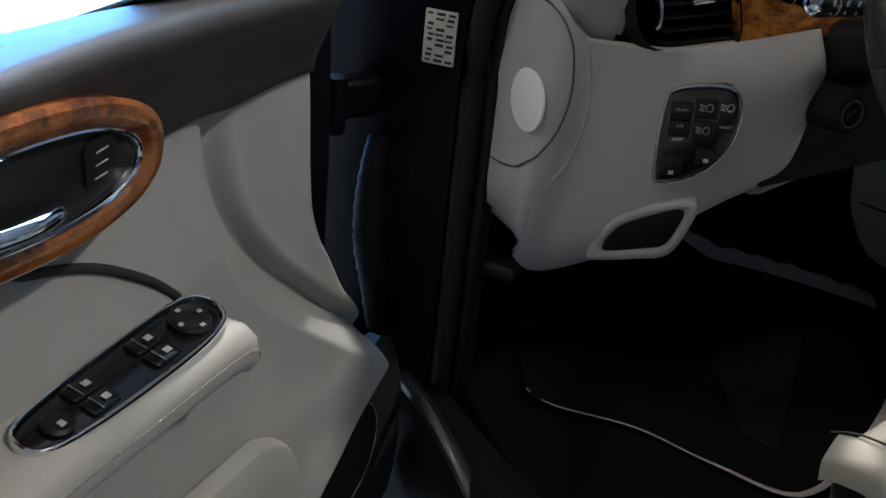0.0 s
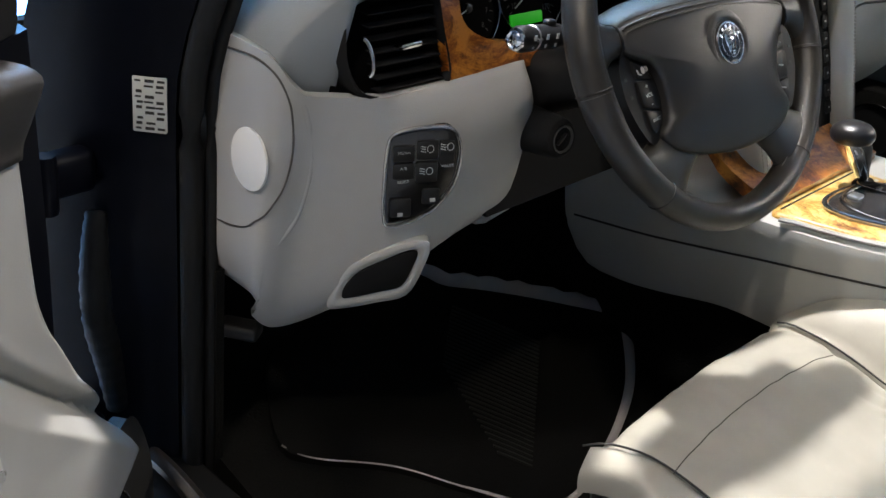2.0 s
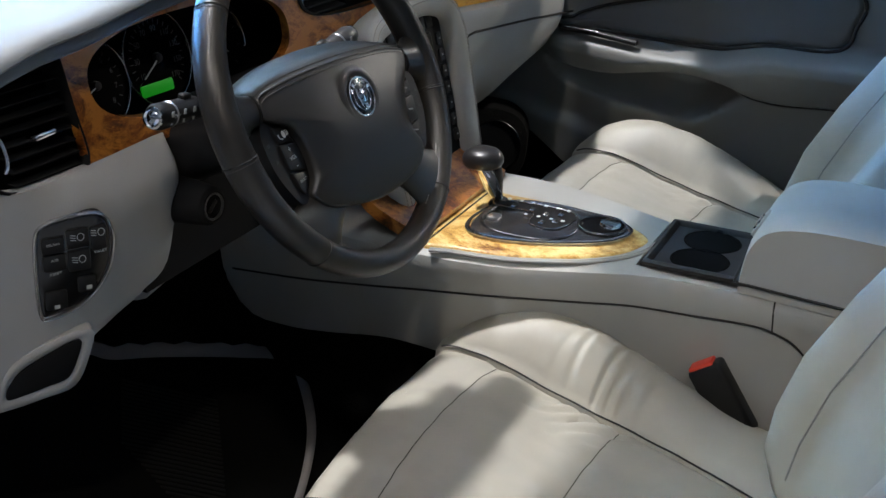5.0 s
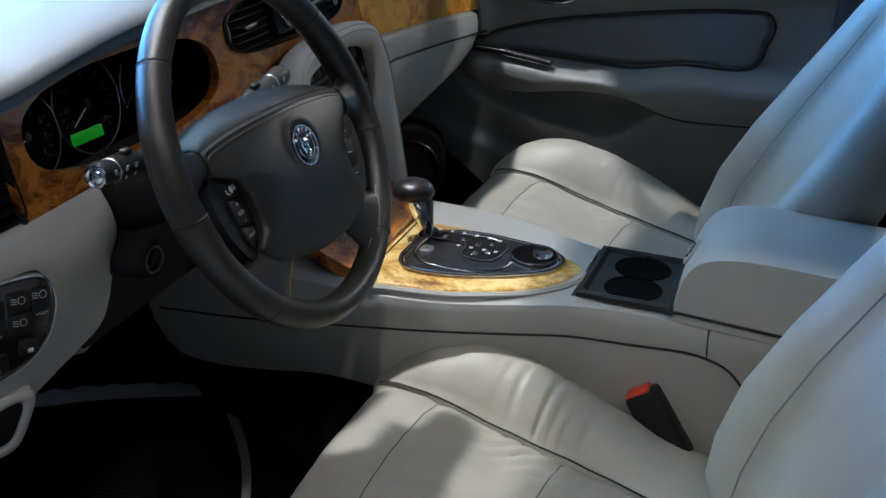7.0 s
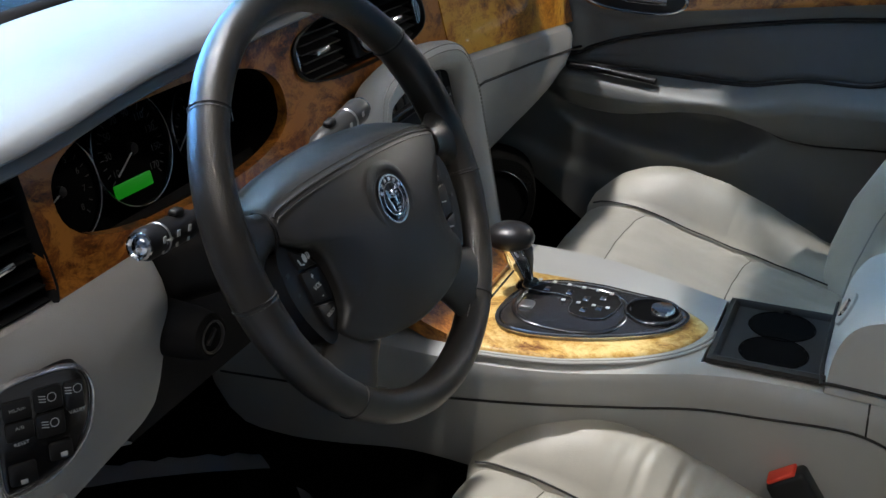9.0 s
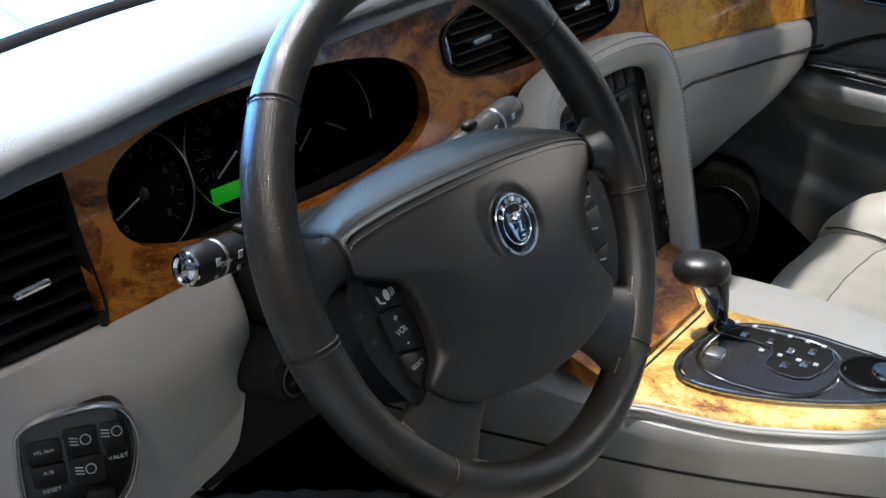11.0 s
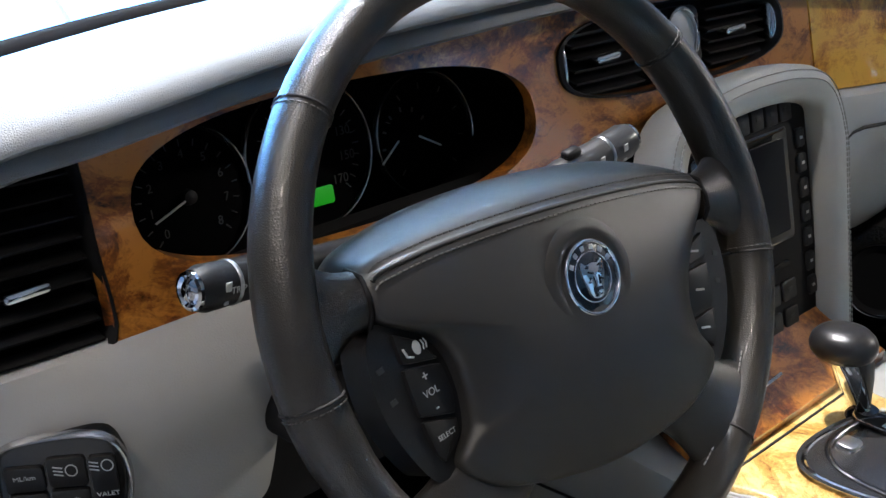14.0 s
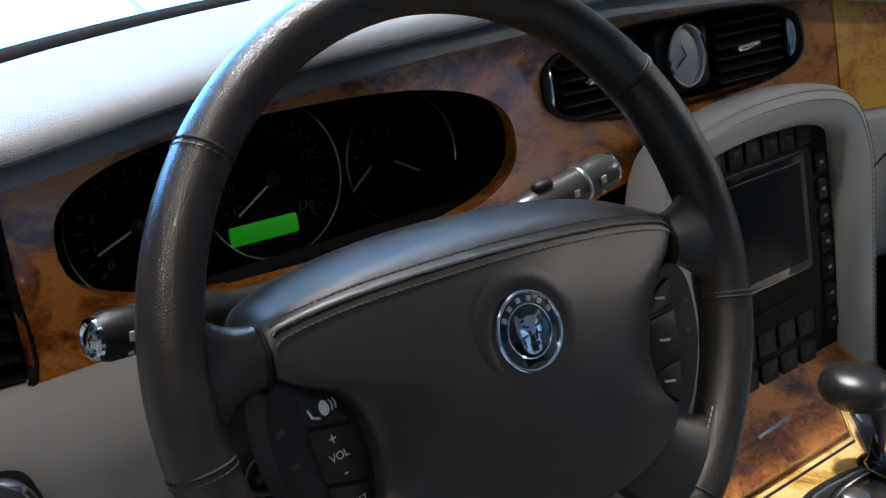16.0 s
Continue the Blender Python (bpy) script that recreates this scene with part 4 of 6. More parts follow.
RN = V(0, -1, 0.3).normalized()
stack = thing("centre_stack", (0.45, 0.15, 0.44), "black radio and navigation unit framed by a grey leather hoop", "centre stack")
CX = 0.448
hp = cr([(CX - 0.122, 0.42, 0), (CX - 0.128, 0.5, 0), (CX - 0.138, 0.58, 0), (CX - 0.142, 0.63, 0), (CX - 0.122, 0.674, 0), (CX - 0.07, 0.689, 0), (CX, 0.694, 0), (CX + 0.075, 0.690, 0), (CX + 0.128, 0.674, 0), (CX + 0.148, 0.63, 0), (CX + 0.144, 0.58, 0), (CX + 0.134, 0.5, 0), (CX + 0.124, 0.42, 0)], 6)
rings = []
for i, p in enumerate(hp):
    a, b = hp[max(i - 1, 0)], hp[min(i + 1, len(hp) - 1)]
    t = (b - a).normalized()
    nx, nz = -t.y, t.x
    sec = []
    for k in range(16):
        g = 2 * math.pi * k / 16
        u, w = 0.0185 * math.copysign(abs(math.cos(g)) ** 0.7, math.cos(g)), 0.024 * math.copysign(abs(math.sin(g)) ** 0.7, math.sin(g))
        sec.append(rad(p.x + nx * u, p.y + nz * u, w + 0.004))
    rings.append(sec)
hoop = part("hoop", loft(rings), HIDE, stack, "grey leather-wrapped hoop")
for u in (0.004, 0.012):
    pts = []
    for i, p in enumerate(hp):
        a, b = hp[max(i - 1, 0)], hp[min(i + 1, len(hp) - 1)]
        t = (b - a).normalized()
        pts.append(rad(p.x - t.y * u, p.y + t.x * u, 0.0285 - 0.5 * max(0, u - 0.008)))
    part("hoop_stitch", stitches(pts, 0.0007, 0.0055, 0.004), THREAD, hoop)

radm = basis(rad(CX, 0.565, 0.0), (1, 0, 0), RN)
unit = part("radio_unit", slab(rrect(0.245, 0.262, 0.03), radm @ pose(0, -0.008, 0.002), 0.03, 0.004), MATTE, stack, "black radio unit")
part("screen_frame", slab(rrect(0.17, 0.115, 0.006), radm @ pose(-0.005, 0.03, 0.004), 0.006, 0.002), GLOSS, unit)
part("screen", slab(rrect(0.15, 0.095, 0.003), radm @ pose(-0.005, 0.03, 0.0055), 0.004, 0.001), SCREEN, unit, "dark navigation screen")
for i in range(7):
    part("button", slab(rrect(0.022, 0.022, 0.003), radm @ pose(-0.078 + 0.026 * i, 0.103, 0.006), 0.006, 0.0015), BLACK, unit)
    part("marking", box(radm @ pose(-0.078 + 0.026 * i, 0.104, 0.0064), 0.008, 0.005, 0.0004, 0.0001), DIM_INK, unit)
for s in (-1, 1):
    for i in range(7):
        part("button", slab(rrect(0.016, 0.02, 0.004), radm @ pose(s * 0.104, 0.07 - 0.026 * i, 0.005), 0.006, 0.0015), BLACK, unit)
        part("marking", box(radm @ pose(s * 0.104, 0.07 - 0.026 * i, 0.0054), 0.005, 0.003, 0.0004, 0.0001), WHITE_INK, unit)
part("disc_slot", box(radm @ pose(-0.005, -0.05, 0.003), 0.13, 0.006, 0.006, 0.001), MATTE, unit)
for r in range(2):
    for i in range(5):
        part("button", slab(rrect(0.026, 0.022, 0.004), radm @ pose(-0.066 + 0.031 * i, -0.078 - 0.029 * r, 0.005), 0.006, 0.0015), BLACK, unit)
        part("marking", box(radm @ pose(-0.066 + 0.031 * i, -0.077 - 0.029 * r, 0.0054), 0.007, 0.004, 0.0004, 0.0001), DIM_INK, unit)

# ---- centre console ----
console = thing("centre_console", (0.42, -0.2, 0.05), "grey leather centre console with walnut gear surround", "console")


def ctop(y):
    return 0.437 - 0.05 * (y + 0.3)


left_edge = curve1([-0.75, -0.5, -0.36, -0.3, -0.22, -0.14, -0.06, 0.03, 0.15, 0.35, 0.5], [0.325, 0.322, 0.318, 0.308, 0.275, 0.245, 0.23, 0.228, 0.235, 0.25, 0.26])
side_top = curve1([-0.75, -0.5, -0.3, -0.1, 0.05, 0.2, 0.35, 0.5], [0.44, 0.435, 0.43, 0.42, 0.415, 0.41, 0.36, 0.34])
CCX = 0.425
console_low = curve1([-0.75, -0.3, -0.1, 0.03, 0.15, 0.22, 0.30, 0.34], [0.2, 0.22, 0.25, 0.255, 0.228, 0.215, 0.217, 0.26])
rows = []
ys = span(-0.75, 0.34, 44)
for y in ys:
    x0 = left_edge(y)
    x1 = 2 * CCX - x0
    zt = min(ctop(y), side_top(y) + 0.02)
    lowz = console_low(y)
    sec = [(x0 + 0.045, lowz - 0.004), (x0 + 0.034, lowz), (x0 + 0.030, lowz + 0.012), (x0 + 0.024, (lowz + zt - 0.08) / 2), (x0 + 0.018, zt - 0.08), (x0 + 0.012, zt - 0.05), (x0 + 0.006, zt - 0.025), (x0 + 0.012, zt - 0.01), (x0 + 0.03, zt - 0.002)]
    full = [V(x, y, z) for x, z in sec] + [V(CCX, y, zt)] + [V(2 * CCX - x, y, z) for x, z in reversed(sec)]
    rows.append(full)
part("body", sheet(rows, lambda p: V(0.008 if p.x < CCX - 0.05 else (-0.008 if p.x > CCX + 0.05 else 0), 0, -0.008 if p.z > 0.3 else 0), lambda i, j: not (-0.435 < (ys[i] + ys[i + 1]) / 2 < -0.30 and j in (8, 9))), HIDE, console, "grey leather-trimmed console")


def side_x(y, z):
    """The console's flank."""
    zt = min(ctop(y), side_top(y) + 0.02)
    d = zt - z
    hs = (0.01, 0.025, 0.05, 0.08, max(0.09, (zt + 0.08 - console_low(y)) / 2), zt - console_low(y) - 0.012)
    os_ = (0.012, 0.006, 0.012, 0.018, 0.024, 0.030)
    for a, b, p, q in zip(hs, hs[1:], os_, os_[1:]):
        if d <= b:
            return left_edge(y) + p + (q - p) * max(0, d - a) / (b - a)
    return left_edge(y) + 0.03


seam = [V(side_x(y, z) - 0.0004, y, z) for y, z in [(q.x, q.y) for q in cr([(0.32, 0.29, 0), (0.19, 0.312, 0), (0.08, 0.336, 0), (-0.03, 0.360, 0), (-0.14, 0.374, 0), (-0.26, 0.378, 0), (-0.364, 0.381, 0), (-0.456, 0.390, 0), (-0.494, 0.387, 0), (-0.525, 0.374, 0), (-0.55, 0.345, 0), (-0.57, 0.3, 0)], 5)]]
rows = []
for y in span(-0.75, 0.62, 12):
    x0 = left_edge(y) + 0.075
    rows.append([V(x0 + a, y, z) for a, z in ((-0.03, 0.02), (-0.01, 0.08), (0.0, 0.16), (0.006, 0.3), (0.05, 0.33))])
part("tunnel_carpet", sheet(rows, (0.01, 0, 0)), CARPET, console, "black carpet on the tunnel")
rows = [[V(2 * CCX - p.x, p.y, p.z) for p in r] for r in rows]
part("tunnel_carpet", sheet(rows, (-0.01, 0, 0)), CARPET, console, "black carpet on the tunnel")
part("side_seam", tube(seam, 0.0017, 6), GROOVE, console)
part("panel_gap", tube([V(side_x(-0.489, z) - 0.0003, -0.487 - 0.08 * (0.437 - z), z) for z in span(0.437, 0.389, 8)], 0.0012, 6), GROOVE, console)


TN = V(0, 0.05, 1).normalized()
tm_ = basis((0.4, 0, ctop(0) - 0.007), (1, 0, 0), TN)
tear = [(0.016, -0.289), (-0.036, -0.270), (-0.079, -0.227), (-0.112, -0.165), (-0.128, -0.12), (-0.139, -0.05), (-0.138, 0.0), (0.0, 0.005), (0.093, 0.0), (0.098, -0.05), (0.096, -0.11), (0.086, -0.168), (0.068, -0.235), (0.046, -0.272)]
tl = flat_loop(tear[::-1], 6)[::-1]
tl = tl if sum(a.x * b.y - b.x * a.y for a, b in zip(tl, tl[1:])) > 0 else tl[::-1]
part("gear_surround", slab(tl, tm_ @ pose(0.0, 0, 0.009), 0.02, 0.006, sharp=60), WOOD_LIT, console, "glossy burr walnut surround, lightened as if lit")
for off in (0.008, 0.014):
    rope = [q for q in inset(tl, -off) if q.y < -0.012 and q.x < 0.02]
    rope.sort(key=lambda q: q.y)
    part("edge_piping", tube([tm_ @ V(q.x, q.y, 0.0065) for q in rope], 0.0024, 8), HIDE, console, "leather piping round the wood")
part("edge_stitch", stitches([tm_ @ V(p.x, p.y, 0.006) for p in inset(tl, -0.011) if p.y < -0.012 and p.x < 0][::1], 0.0008, 0.006, 0.0042), THREAD, console)
gate = flat_loop([(0.032, -0.257), (0.062, -0.222), (0.071, -0.174), (0.076, -0.122), (0.062, -0.066), (0.022, -0.042), (-0.044, -0.036), (-0.082, -0.052), (-0.089, -0.092), (-0.075, -0.148), (-0.048, -0.203), (-0.014, -0.245)][::-1], 6)
gp = part("gate_plate", slab(gate, tm_ @ pose(0, 0, 0.014), 0.012, 0.004, 0.003), PLATE, console, "gunmetal gear gate plate")
part("gate_rim", frame_ring(inset(gate, -0.0065), inset(gate, 0.001), tm_ @ pose(0, 0, 0.0105), 0.0045), CHROME, gp)
gate_in = oval(0.063, 0.0675, 40, 2.6, -0.006, -0.118)
part("gate_inset", slab(gate_in, tm_ @ pose(0, 0, 0.0152), 0.004, 0.0008), GLOSS, gp, "gloss black gate inset")
part("gate_frame", frame_ring([p * 1.0 + Vector((0, 0)) for p in oval(0.0685, 0.0735, 40, 2.6, -0.006, -0.118)], gate_in, tm_ @ pose(0, 0, 0.0155), 0.0022), SMOKED, gp, "smoked metal frame round the gate")
slot = flat_loop([(0.02, -0.05), (0.045, -0.05), (0.045, -0.165), (-0.025, -0.165), (-0.025, -0.12), (0.018, -0.11)][::-1], 3)
part("gate_track", slab(slot, tm_ @ pose(0, 0, 0.0175), 0.002, 0.0006), MATTE, gp)
part("track_edge", tube([tm_ @ V(p.x, p.y, 0.0182) for p in slot], 0.0009, 6, True), CHROME, gp)
for i, y in enumerate((-0.062, -0.082, -0.102, -0.122, -0.142, -0.16)):
    part("gate_mark", box(tm_ @ pose(0.054 - 0.006 * i * i / 25, y + 0.004, 0.0185), 0.006, 0.005, 0.0012, 0.0003), WHITE_INK, gp)
    if i > 1:
        part("gate_mark", box(tm_ @ pose(0.004, y - 0.002, 0.0195), 0.005, 0.005, 0.0012, 0.0003), WHITE_INK, gp)
for x, y in ((0.03, -0.075), (0.03, -0.105), (-0.012, -0.135), (0.02, -0.13), (0.0, -0.152), (0.03, -0.15)):
    part("gate_inlay", box(tm_ @ pose(x, y, 0.0185), 0.013, 0.008, 0.0016, 0.0006), CHROME, gp)
part("mode_button", slab(rrect(0.022, 0.018, 0.005), tm_ @ pose(-0.022, -0.064, 0.019), 0.004, 0.0015, 0.001), SATIN, gp)
wm_ = tm_ @ pose(0.022, -0.216, 0.0155)
part("well_ring", frame_ring(oval(0.039, 0.036, 36), oval(0.033, 0.032, 36), wm_ @ pose(0, 0, 0.001), 0.003), SMOKED, gp)
# a flat disc: the shade of a deep well is put into its black
part("ashtray_well", lathe([(0.033, 0.001), (0.032, 0.003), (0.029, 0.002), (0.027, 0.001), (0.0, 0.0005)], wm_, 32), DEAD_BLACK, gp, "flat black disc standing for a deep well")
part("lighter_knob", lathe([(0.016, -0.006), (0.016, 0.006), (0.014, 0.009), (0.0, 0.0095)], wm_ @ pose(0.002, -0.012, 0), 24), CHROME, gp, "round chrome knob")
part("wood_joint", box(tm_ @ pose(-0.018, -0.010, 0.0095), 0.225, 0.0022, 0.002, 0.0005), GROOVE, console)
# wooden ramp under the radio
rows = [[V(x, y, z) for y, z in ((0.0, 0.432), (0.02, 0.437), (0.05, 0.447), (0.07, 0.455), (0.09, 0.466), (0.11, 0.485))] for x in span(0.262, 0.575, 8)]
part("ramp_panel", sheet(rows, (0, 0, -0.02)), WOOD, console, "burr walnut ramp panel")
part("coin_slot", box(pose(0.40, 0.035, 0.4435, 18, 0, 4), 0.055, 0.004, 0.003, 0.001), CHROME, console, "thin chrome strip")

# cup holder tray
zc = ctop(-0.37)
trm = basis((0.425, -0.374, zc + 0.005), (1, 0, 0), TN)
nx, ny = 66, 50
wells = ((-0.037, 0.004), (0.037, 0.004))


def tray_z(x, y):
    d = min(0.089 - abs(x), 0.075 - abs(y))
    return 0.003 * max(0, 1 - abs(d - 0.006) / 0.006) - 0.004 * (d > 0.012)


gx, gy = span(-0.089, 0.089, nx), span(-0.075, 0.075, ny)
rows = [[trm @ V(x, y, tray_z(x, y)) for y in gy] for x in gx]
inside = lambda i, j: all(math.hypot((gx[i] + gx[i + 1]) / 2 - a, (gy[j] + gy[j + 1]) / 2 - b) > 0.040 for a, b in wells)
tr = part("cup_tray", sheet(rows, (0, 0, -0.006), inside), TRAY, console, "black tray with two cup wells")
# wells blacker than the tray, to carry the shade inside them
for a, b in wells:
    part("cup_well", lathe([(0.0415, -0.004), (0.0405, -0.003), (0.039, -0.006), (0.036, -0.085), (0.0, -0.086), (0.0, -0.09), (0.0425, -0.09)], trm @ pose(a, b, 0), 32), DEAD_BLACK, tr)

# armrest lid
arm = thing("armrest", (0.43, -0.62, 0.43), "padded grey leather armrest with a round badge on its front", "armrest")
rings = []
for x in span(0.33, 0.545, 24):
    e = abs((x - 0.4375) / 0.1075)
    d = 0.028 * (max(0, e - 0.3) / 0.7) ** 2.5
    pr = [(-0.43, 0.435), (-0.432, 0.47), (-0.438, 0.505), (-0.455, 0.535), (-0.49, 0.552), (-0.55, 0.56), (-0.65, 0.562), (-0.78, 0.562), (-0.79, 0.55), (-0.79, 0.435)]
    cy, cz = -0.61, 0.5
    rings.append([V(x, cy + (y - cy) * (1 - d * 1.2), z if z < 0.45 else cz + (z - cz) * (1 - d * 9)) for y, z in [(q.x, q.y) for q in cr([(a, b, 0) for a, b in pr], 4)]])
part("lid", loft(rings), HIDE, arm, "padded leather lid")
for x in (0.336, 0.539):
    part("lid_stitch", stitches(cr([(x, -0.442, 0.50), (x, -0.47, 0.527), (x, -0.55, 0.539), (x, -0.7, 0.541)], 8), 0.0007, 0.0055, 0.004), THREAD, arm)
part("lid_gap", tube(cr([(0.545, -0.428, 0.452), (0.44, -0.427, 0.45), (0.332, -0.43, 0.449), (0.3285, -0.45, 0.449), (0.3285, -0.6, 0.449), (0.3285, -0.78, 0.449)], 6), 0.002, 6), GROOVE, arm)
lm = basis((0.40, -0.441, 0.512), (1, 0, 0), (0, 0.9, 0.42))
part("latch", slab(oval(0.028, 0.02, 28), lm @ pose(0, 0, 0.003), 0.012, 0.002), HIDE, arm)
part("latch_badge", slab(oval(0.014, 0.012, 24), lm @ pose(0, 0, 0.0055), 0.004, 0.001, 0.001), CHROME, arm, "small chrome emblem")

# gear selector
sel = thing("gear_selector", (0.445, -0.038, 0.435), "chrome gear lever with black leather knob", "gear lever")
b0, k0 = V(0.444, -0.047, 0.426), V(0.424, -0.017, 0.493)
part("boot", lathe([(0.02, 0.0), (0.018, 0.004), (0.012, 0.008), (0.009, 0.012)], basis(b0, (1, 0, 0), (0, -0.09, 1)), 24), GLOSS, sel)
rings = []
for t, a, b in ((0.0, 0.007, 0.0075), (0.2, 0.008, 0.009), (0.4, 0.012, 0.014), (0.6, 0.0165, 0.020), (0.78, 0.020, 0.0245), (0.92, 0.0225, 0.0275), (1.05, 0.023, 0.028)):
    c = b0.lerp(k0, t)
    rings.append([c + V(a * math.cos(radians(g)), b * math.sin(radians(g)), 0) for g in range(0, 360, 15)])
part("stem", loft(rings, sharp=70), CHROME, sel, "flared chrome neck")
rings = []
for t, r0, g0, g1 in ((0.22, 0.0085, -80, -20), (0.34, 0.0110, -95, -5), (0.5, 0.0152, -105, 5), (0.7, 0.0204, -112, 12), (0.9, 0.0245, -118, 18), (1.05, 0.0255, -120, 20)):
    c = b0.lerp(k0, t)
    rings.append([c + V(r0 * 1.08 * math.cos(radians(g)), r0 * 1.2 * math.sin(radians(g)), 0) for g in span(g0, g1, 13)] + [c + V(r0 * 0.8 * math.cos(radians(g)), r0 * 0.88 * math.sin(radians(g)), 0) for g in span(g1, g0, 9)])
part("grip_back", loft(rings, sharp=70), BLACK, sel, "black leather back of the grip")
km = basis(k0, (1, 0, 0), V(-0.10, 0.10, 1))
rings = []
for z, a, b in ((-0.003, 0.018, 0.022), (-0.001, 0.0235, 0.028), (0.004, 0.0268, 0.0315), (0.010, 0.0272, 0.032), (0.016, 0.0258, 0.030), (0.021, 0.022, 0.0255), (0.0245, 0.0155, 0.0185), (0.0262, 0.008, 0.0095), (0.0267, 0.002, 0.0025)):
    rings.append([km @ V(a * math.cos(radians(g)), -0.003 + b * math.sin(radians(g)), z) for g in range(0, 360, 12)])
part("knob", loft(rings, sharp=80), KNOB, sel, "smooth black leather knob top")


# ---- seats ----
def seat(dx, dy, dz, label, lead):
    """A front seat: cushion of insert, bolsters and front roll, with piping, and a leaning backrest."""
    M = Matrix.Translation((dx, dy, dz))
    st = thing("front_seat", (dx, dy - 0.3, 0.03), label, "car seat", "front seats")
    pipe = curve1([-0.56, -0.5, -0.4, -0.32, -0.22, -0.13, -0.09, -0.05], [0.150, 0.163, 0.184, 0.192, 0.192, 0.197, 0.206, 0.222])
    crest = curve1([-0.68, -0.56, -0.45, -0.32, -0.22, -0.146, -0.10, -0.075, -0.05], [0.215, 0.230, 0.243, 0.262, 0.285, 0.299, 0.299, 0.293, 0.28])
    swell = curve1([-0.58, -0.468, -0.384, -0.30, -0.216, -0.15, -0.093, -0.05], [0.004, 0.016, 0.044, 0.066, 0.066, 0.047, 0.024, 0.006])

    def lump(x, y):
        return 0.0035 * noise.noise(V(x * 14, y * 14, 3.1)) + 0.0022 * noise.noise(V(x * 38, y * 20, 7.7))

    def top(x, y):
        """Height of the cushion's insert."""
        return crest(y) + 0.004 * (1 - (x / 0.2) ** 2) + lump(x, y)

    # cushion: padded middle and front roll, parted by stitched valleys
    def cush(u, y):
        w = pipe(max(y, -0.56))
        x = u * w * 0.99
        e = (1 - abs(u)) * w
        z = top(x, y) + 0.005 * (1 - math.exp(-e / 0.014)) - 0.005
        for ys in (-0.147, -0.334):
            d = y - ys + 0.012 * u * u - 0.006
            z += 0.004 * (1 - math.exp(-((d / 0.014) ** 2))) - 0.004
            z += 0.0022 * math.sin(60 * x + 200 * d) * math.exp(-abs(d) / 0.03) * math.exp(-(((abs(u) - 0.85) / 0.25) ** 2)) * (1 if ys < -0.2 else 0.2)
        z -= (0.008 if dx < 0.3 else 0.002) * max(0, math.sin(190 * (0.75 * y + x) + 2.5 * math.sin(45 * y))) ** 2 * math.exp(-(((abs(u) - 0.86) / 0.2) ** 2)) * math.exp(-(((y + 0.29) / 0.06) ** 2))
        return V(x, y - (0.01 * u * u + 0.008 * (1 - u)) * max(0, min(1, (y + 0.2) / 0.14)), z)

    lip = [(-0.064, 0.0), (-0.055, -0.006), (-0.049, -0.016), (-0.046, -0.032), (-0.048, -0.06), (-0.055, -0.09), (-0.07, -0.125)]
    rows = []
    for i in range(73):
        u = -1 + 2 * i / 72
        row = [M @ cush(u, y) for y in span(-0.68, -0.075, 170)]
        c0 = cush(u, -0.075)
        row += [M @ V(c0.x, a - 0.01 * u * u - 0.008 * (1 - u), c0.z - 0.003 + b) for a, b in lip]
        rows.append(row)
    part("cushion", sheet(rows, (0, -0.004, -0.02), sharp=70), SEAT_HIDE, st, "padded leather cushion with stitched lines")
    # side bolsters
    for s in (-1, 1):
        rows = []
        for j in range(210):
            y = (-0.05 if s > 0 or dx > 0.3 else -0.068) - 0.53 * j / 209
            w = pipe(max(y, -0.58))
            outer = s < 0 and dx < 0.3
            wide = ((0.245 if outer else 0.33) - w) * (1 if not outer else 0.55 + 0.45 * min(1, (-y - 0.068) / 0.1))
            rise = (1.0 if s > 0 or dx > 0.3 else 0.12) * swell(y) + (0.006 if s > 0 or dx > 0.3 else 0.002)
            ends = min(1, max(0.0, (-y - 0.046) / 0.05)) ** 0.5
            row = []
            for a, b in ((0.0, -0.004), (0.04, 0.06), (0.08, 0.25), (0.12, 0.42), (0.19, 0.63), (0.26, 0.8), (0.36, 0.93), (0.48, 1.0), (0.6, 0.98), (0.72, 0.9), (0.83, 0.73), (0.92, 0.5), (1.0, -0.2), (1.02, -1.2), (1.0, -2.6)):
                h = b * rise
                z = top(w, max(y, -0.56)) - 0.002 - (0.03 * a * max(0, 1 - (-y - 0.068) / 0.09) ** 1.5 if outer else 0) + (h * (0.35 + 0.65 * ends) if h > 0 else h)
                cre = (1 if dx < 0.3 else 0.2) * (-0.011 * max(0, math.sin(y * 240 + 9 * a + 2.2 * math.sin(y * 61 + 4 * a))) ** 2 + 0.0018 * math.sin(y * 170 + 7 * a)) * math.exp(-((y + 0.305) / 0.06) ** 2) * max(0, 1 - abs(a - 0.22) * 1.5) if 0.04 < a < 0.95 else 0
                x = w + wide * a * (0.75 + 0.25 * ends)
                row.append(M @ V(s * x, y, z + cre + lump(x * s, y)))
            rows.append(row)
        part("side_bolster", sheet(rows, (-s * 0.004, 0, -0.02), sharp=70), SEAT_HIDE, st, "padded side bolster")
        path = [M @ V(s * pipe(y), y, top(pipe(y), y) + 0.0015) for y in span(-0.06, -0.56, 34)]
        part("piping", tube(path, 0.0014, 8), DARK_TRIM, st, "dark piping")
    for ys in (-0.147, -0.334):
        part("cross_seam", tube([M @ (cush(u, ys + 0.006 - 0.012 * u * u) + V(0, 0, 0.0002)) for u in span(-0.98, 0.98, 40)], 0.0008, 6), SEAM, st)
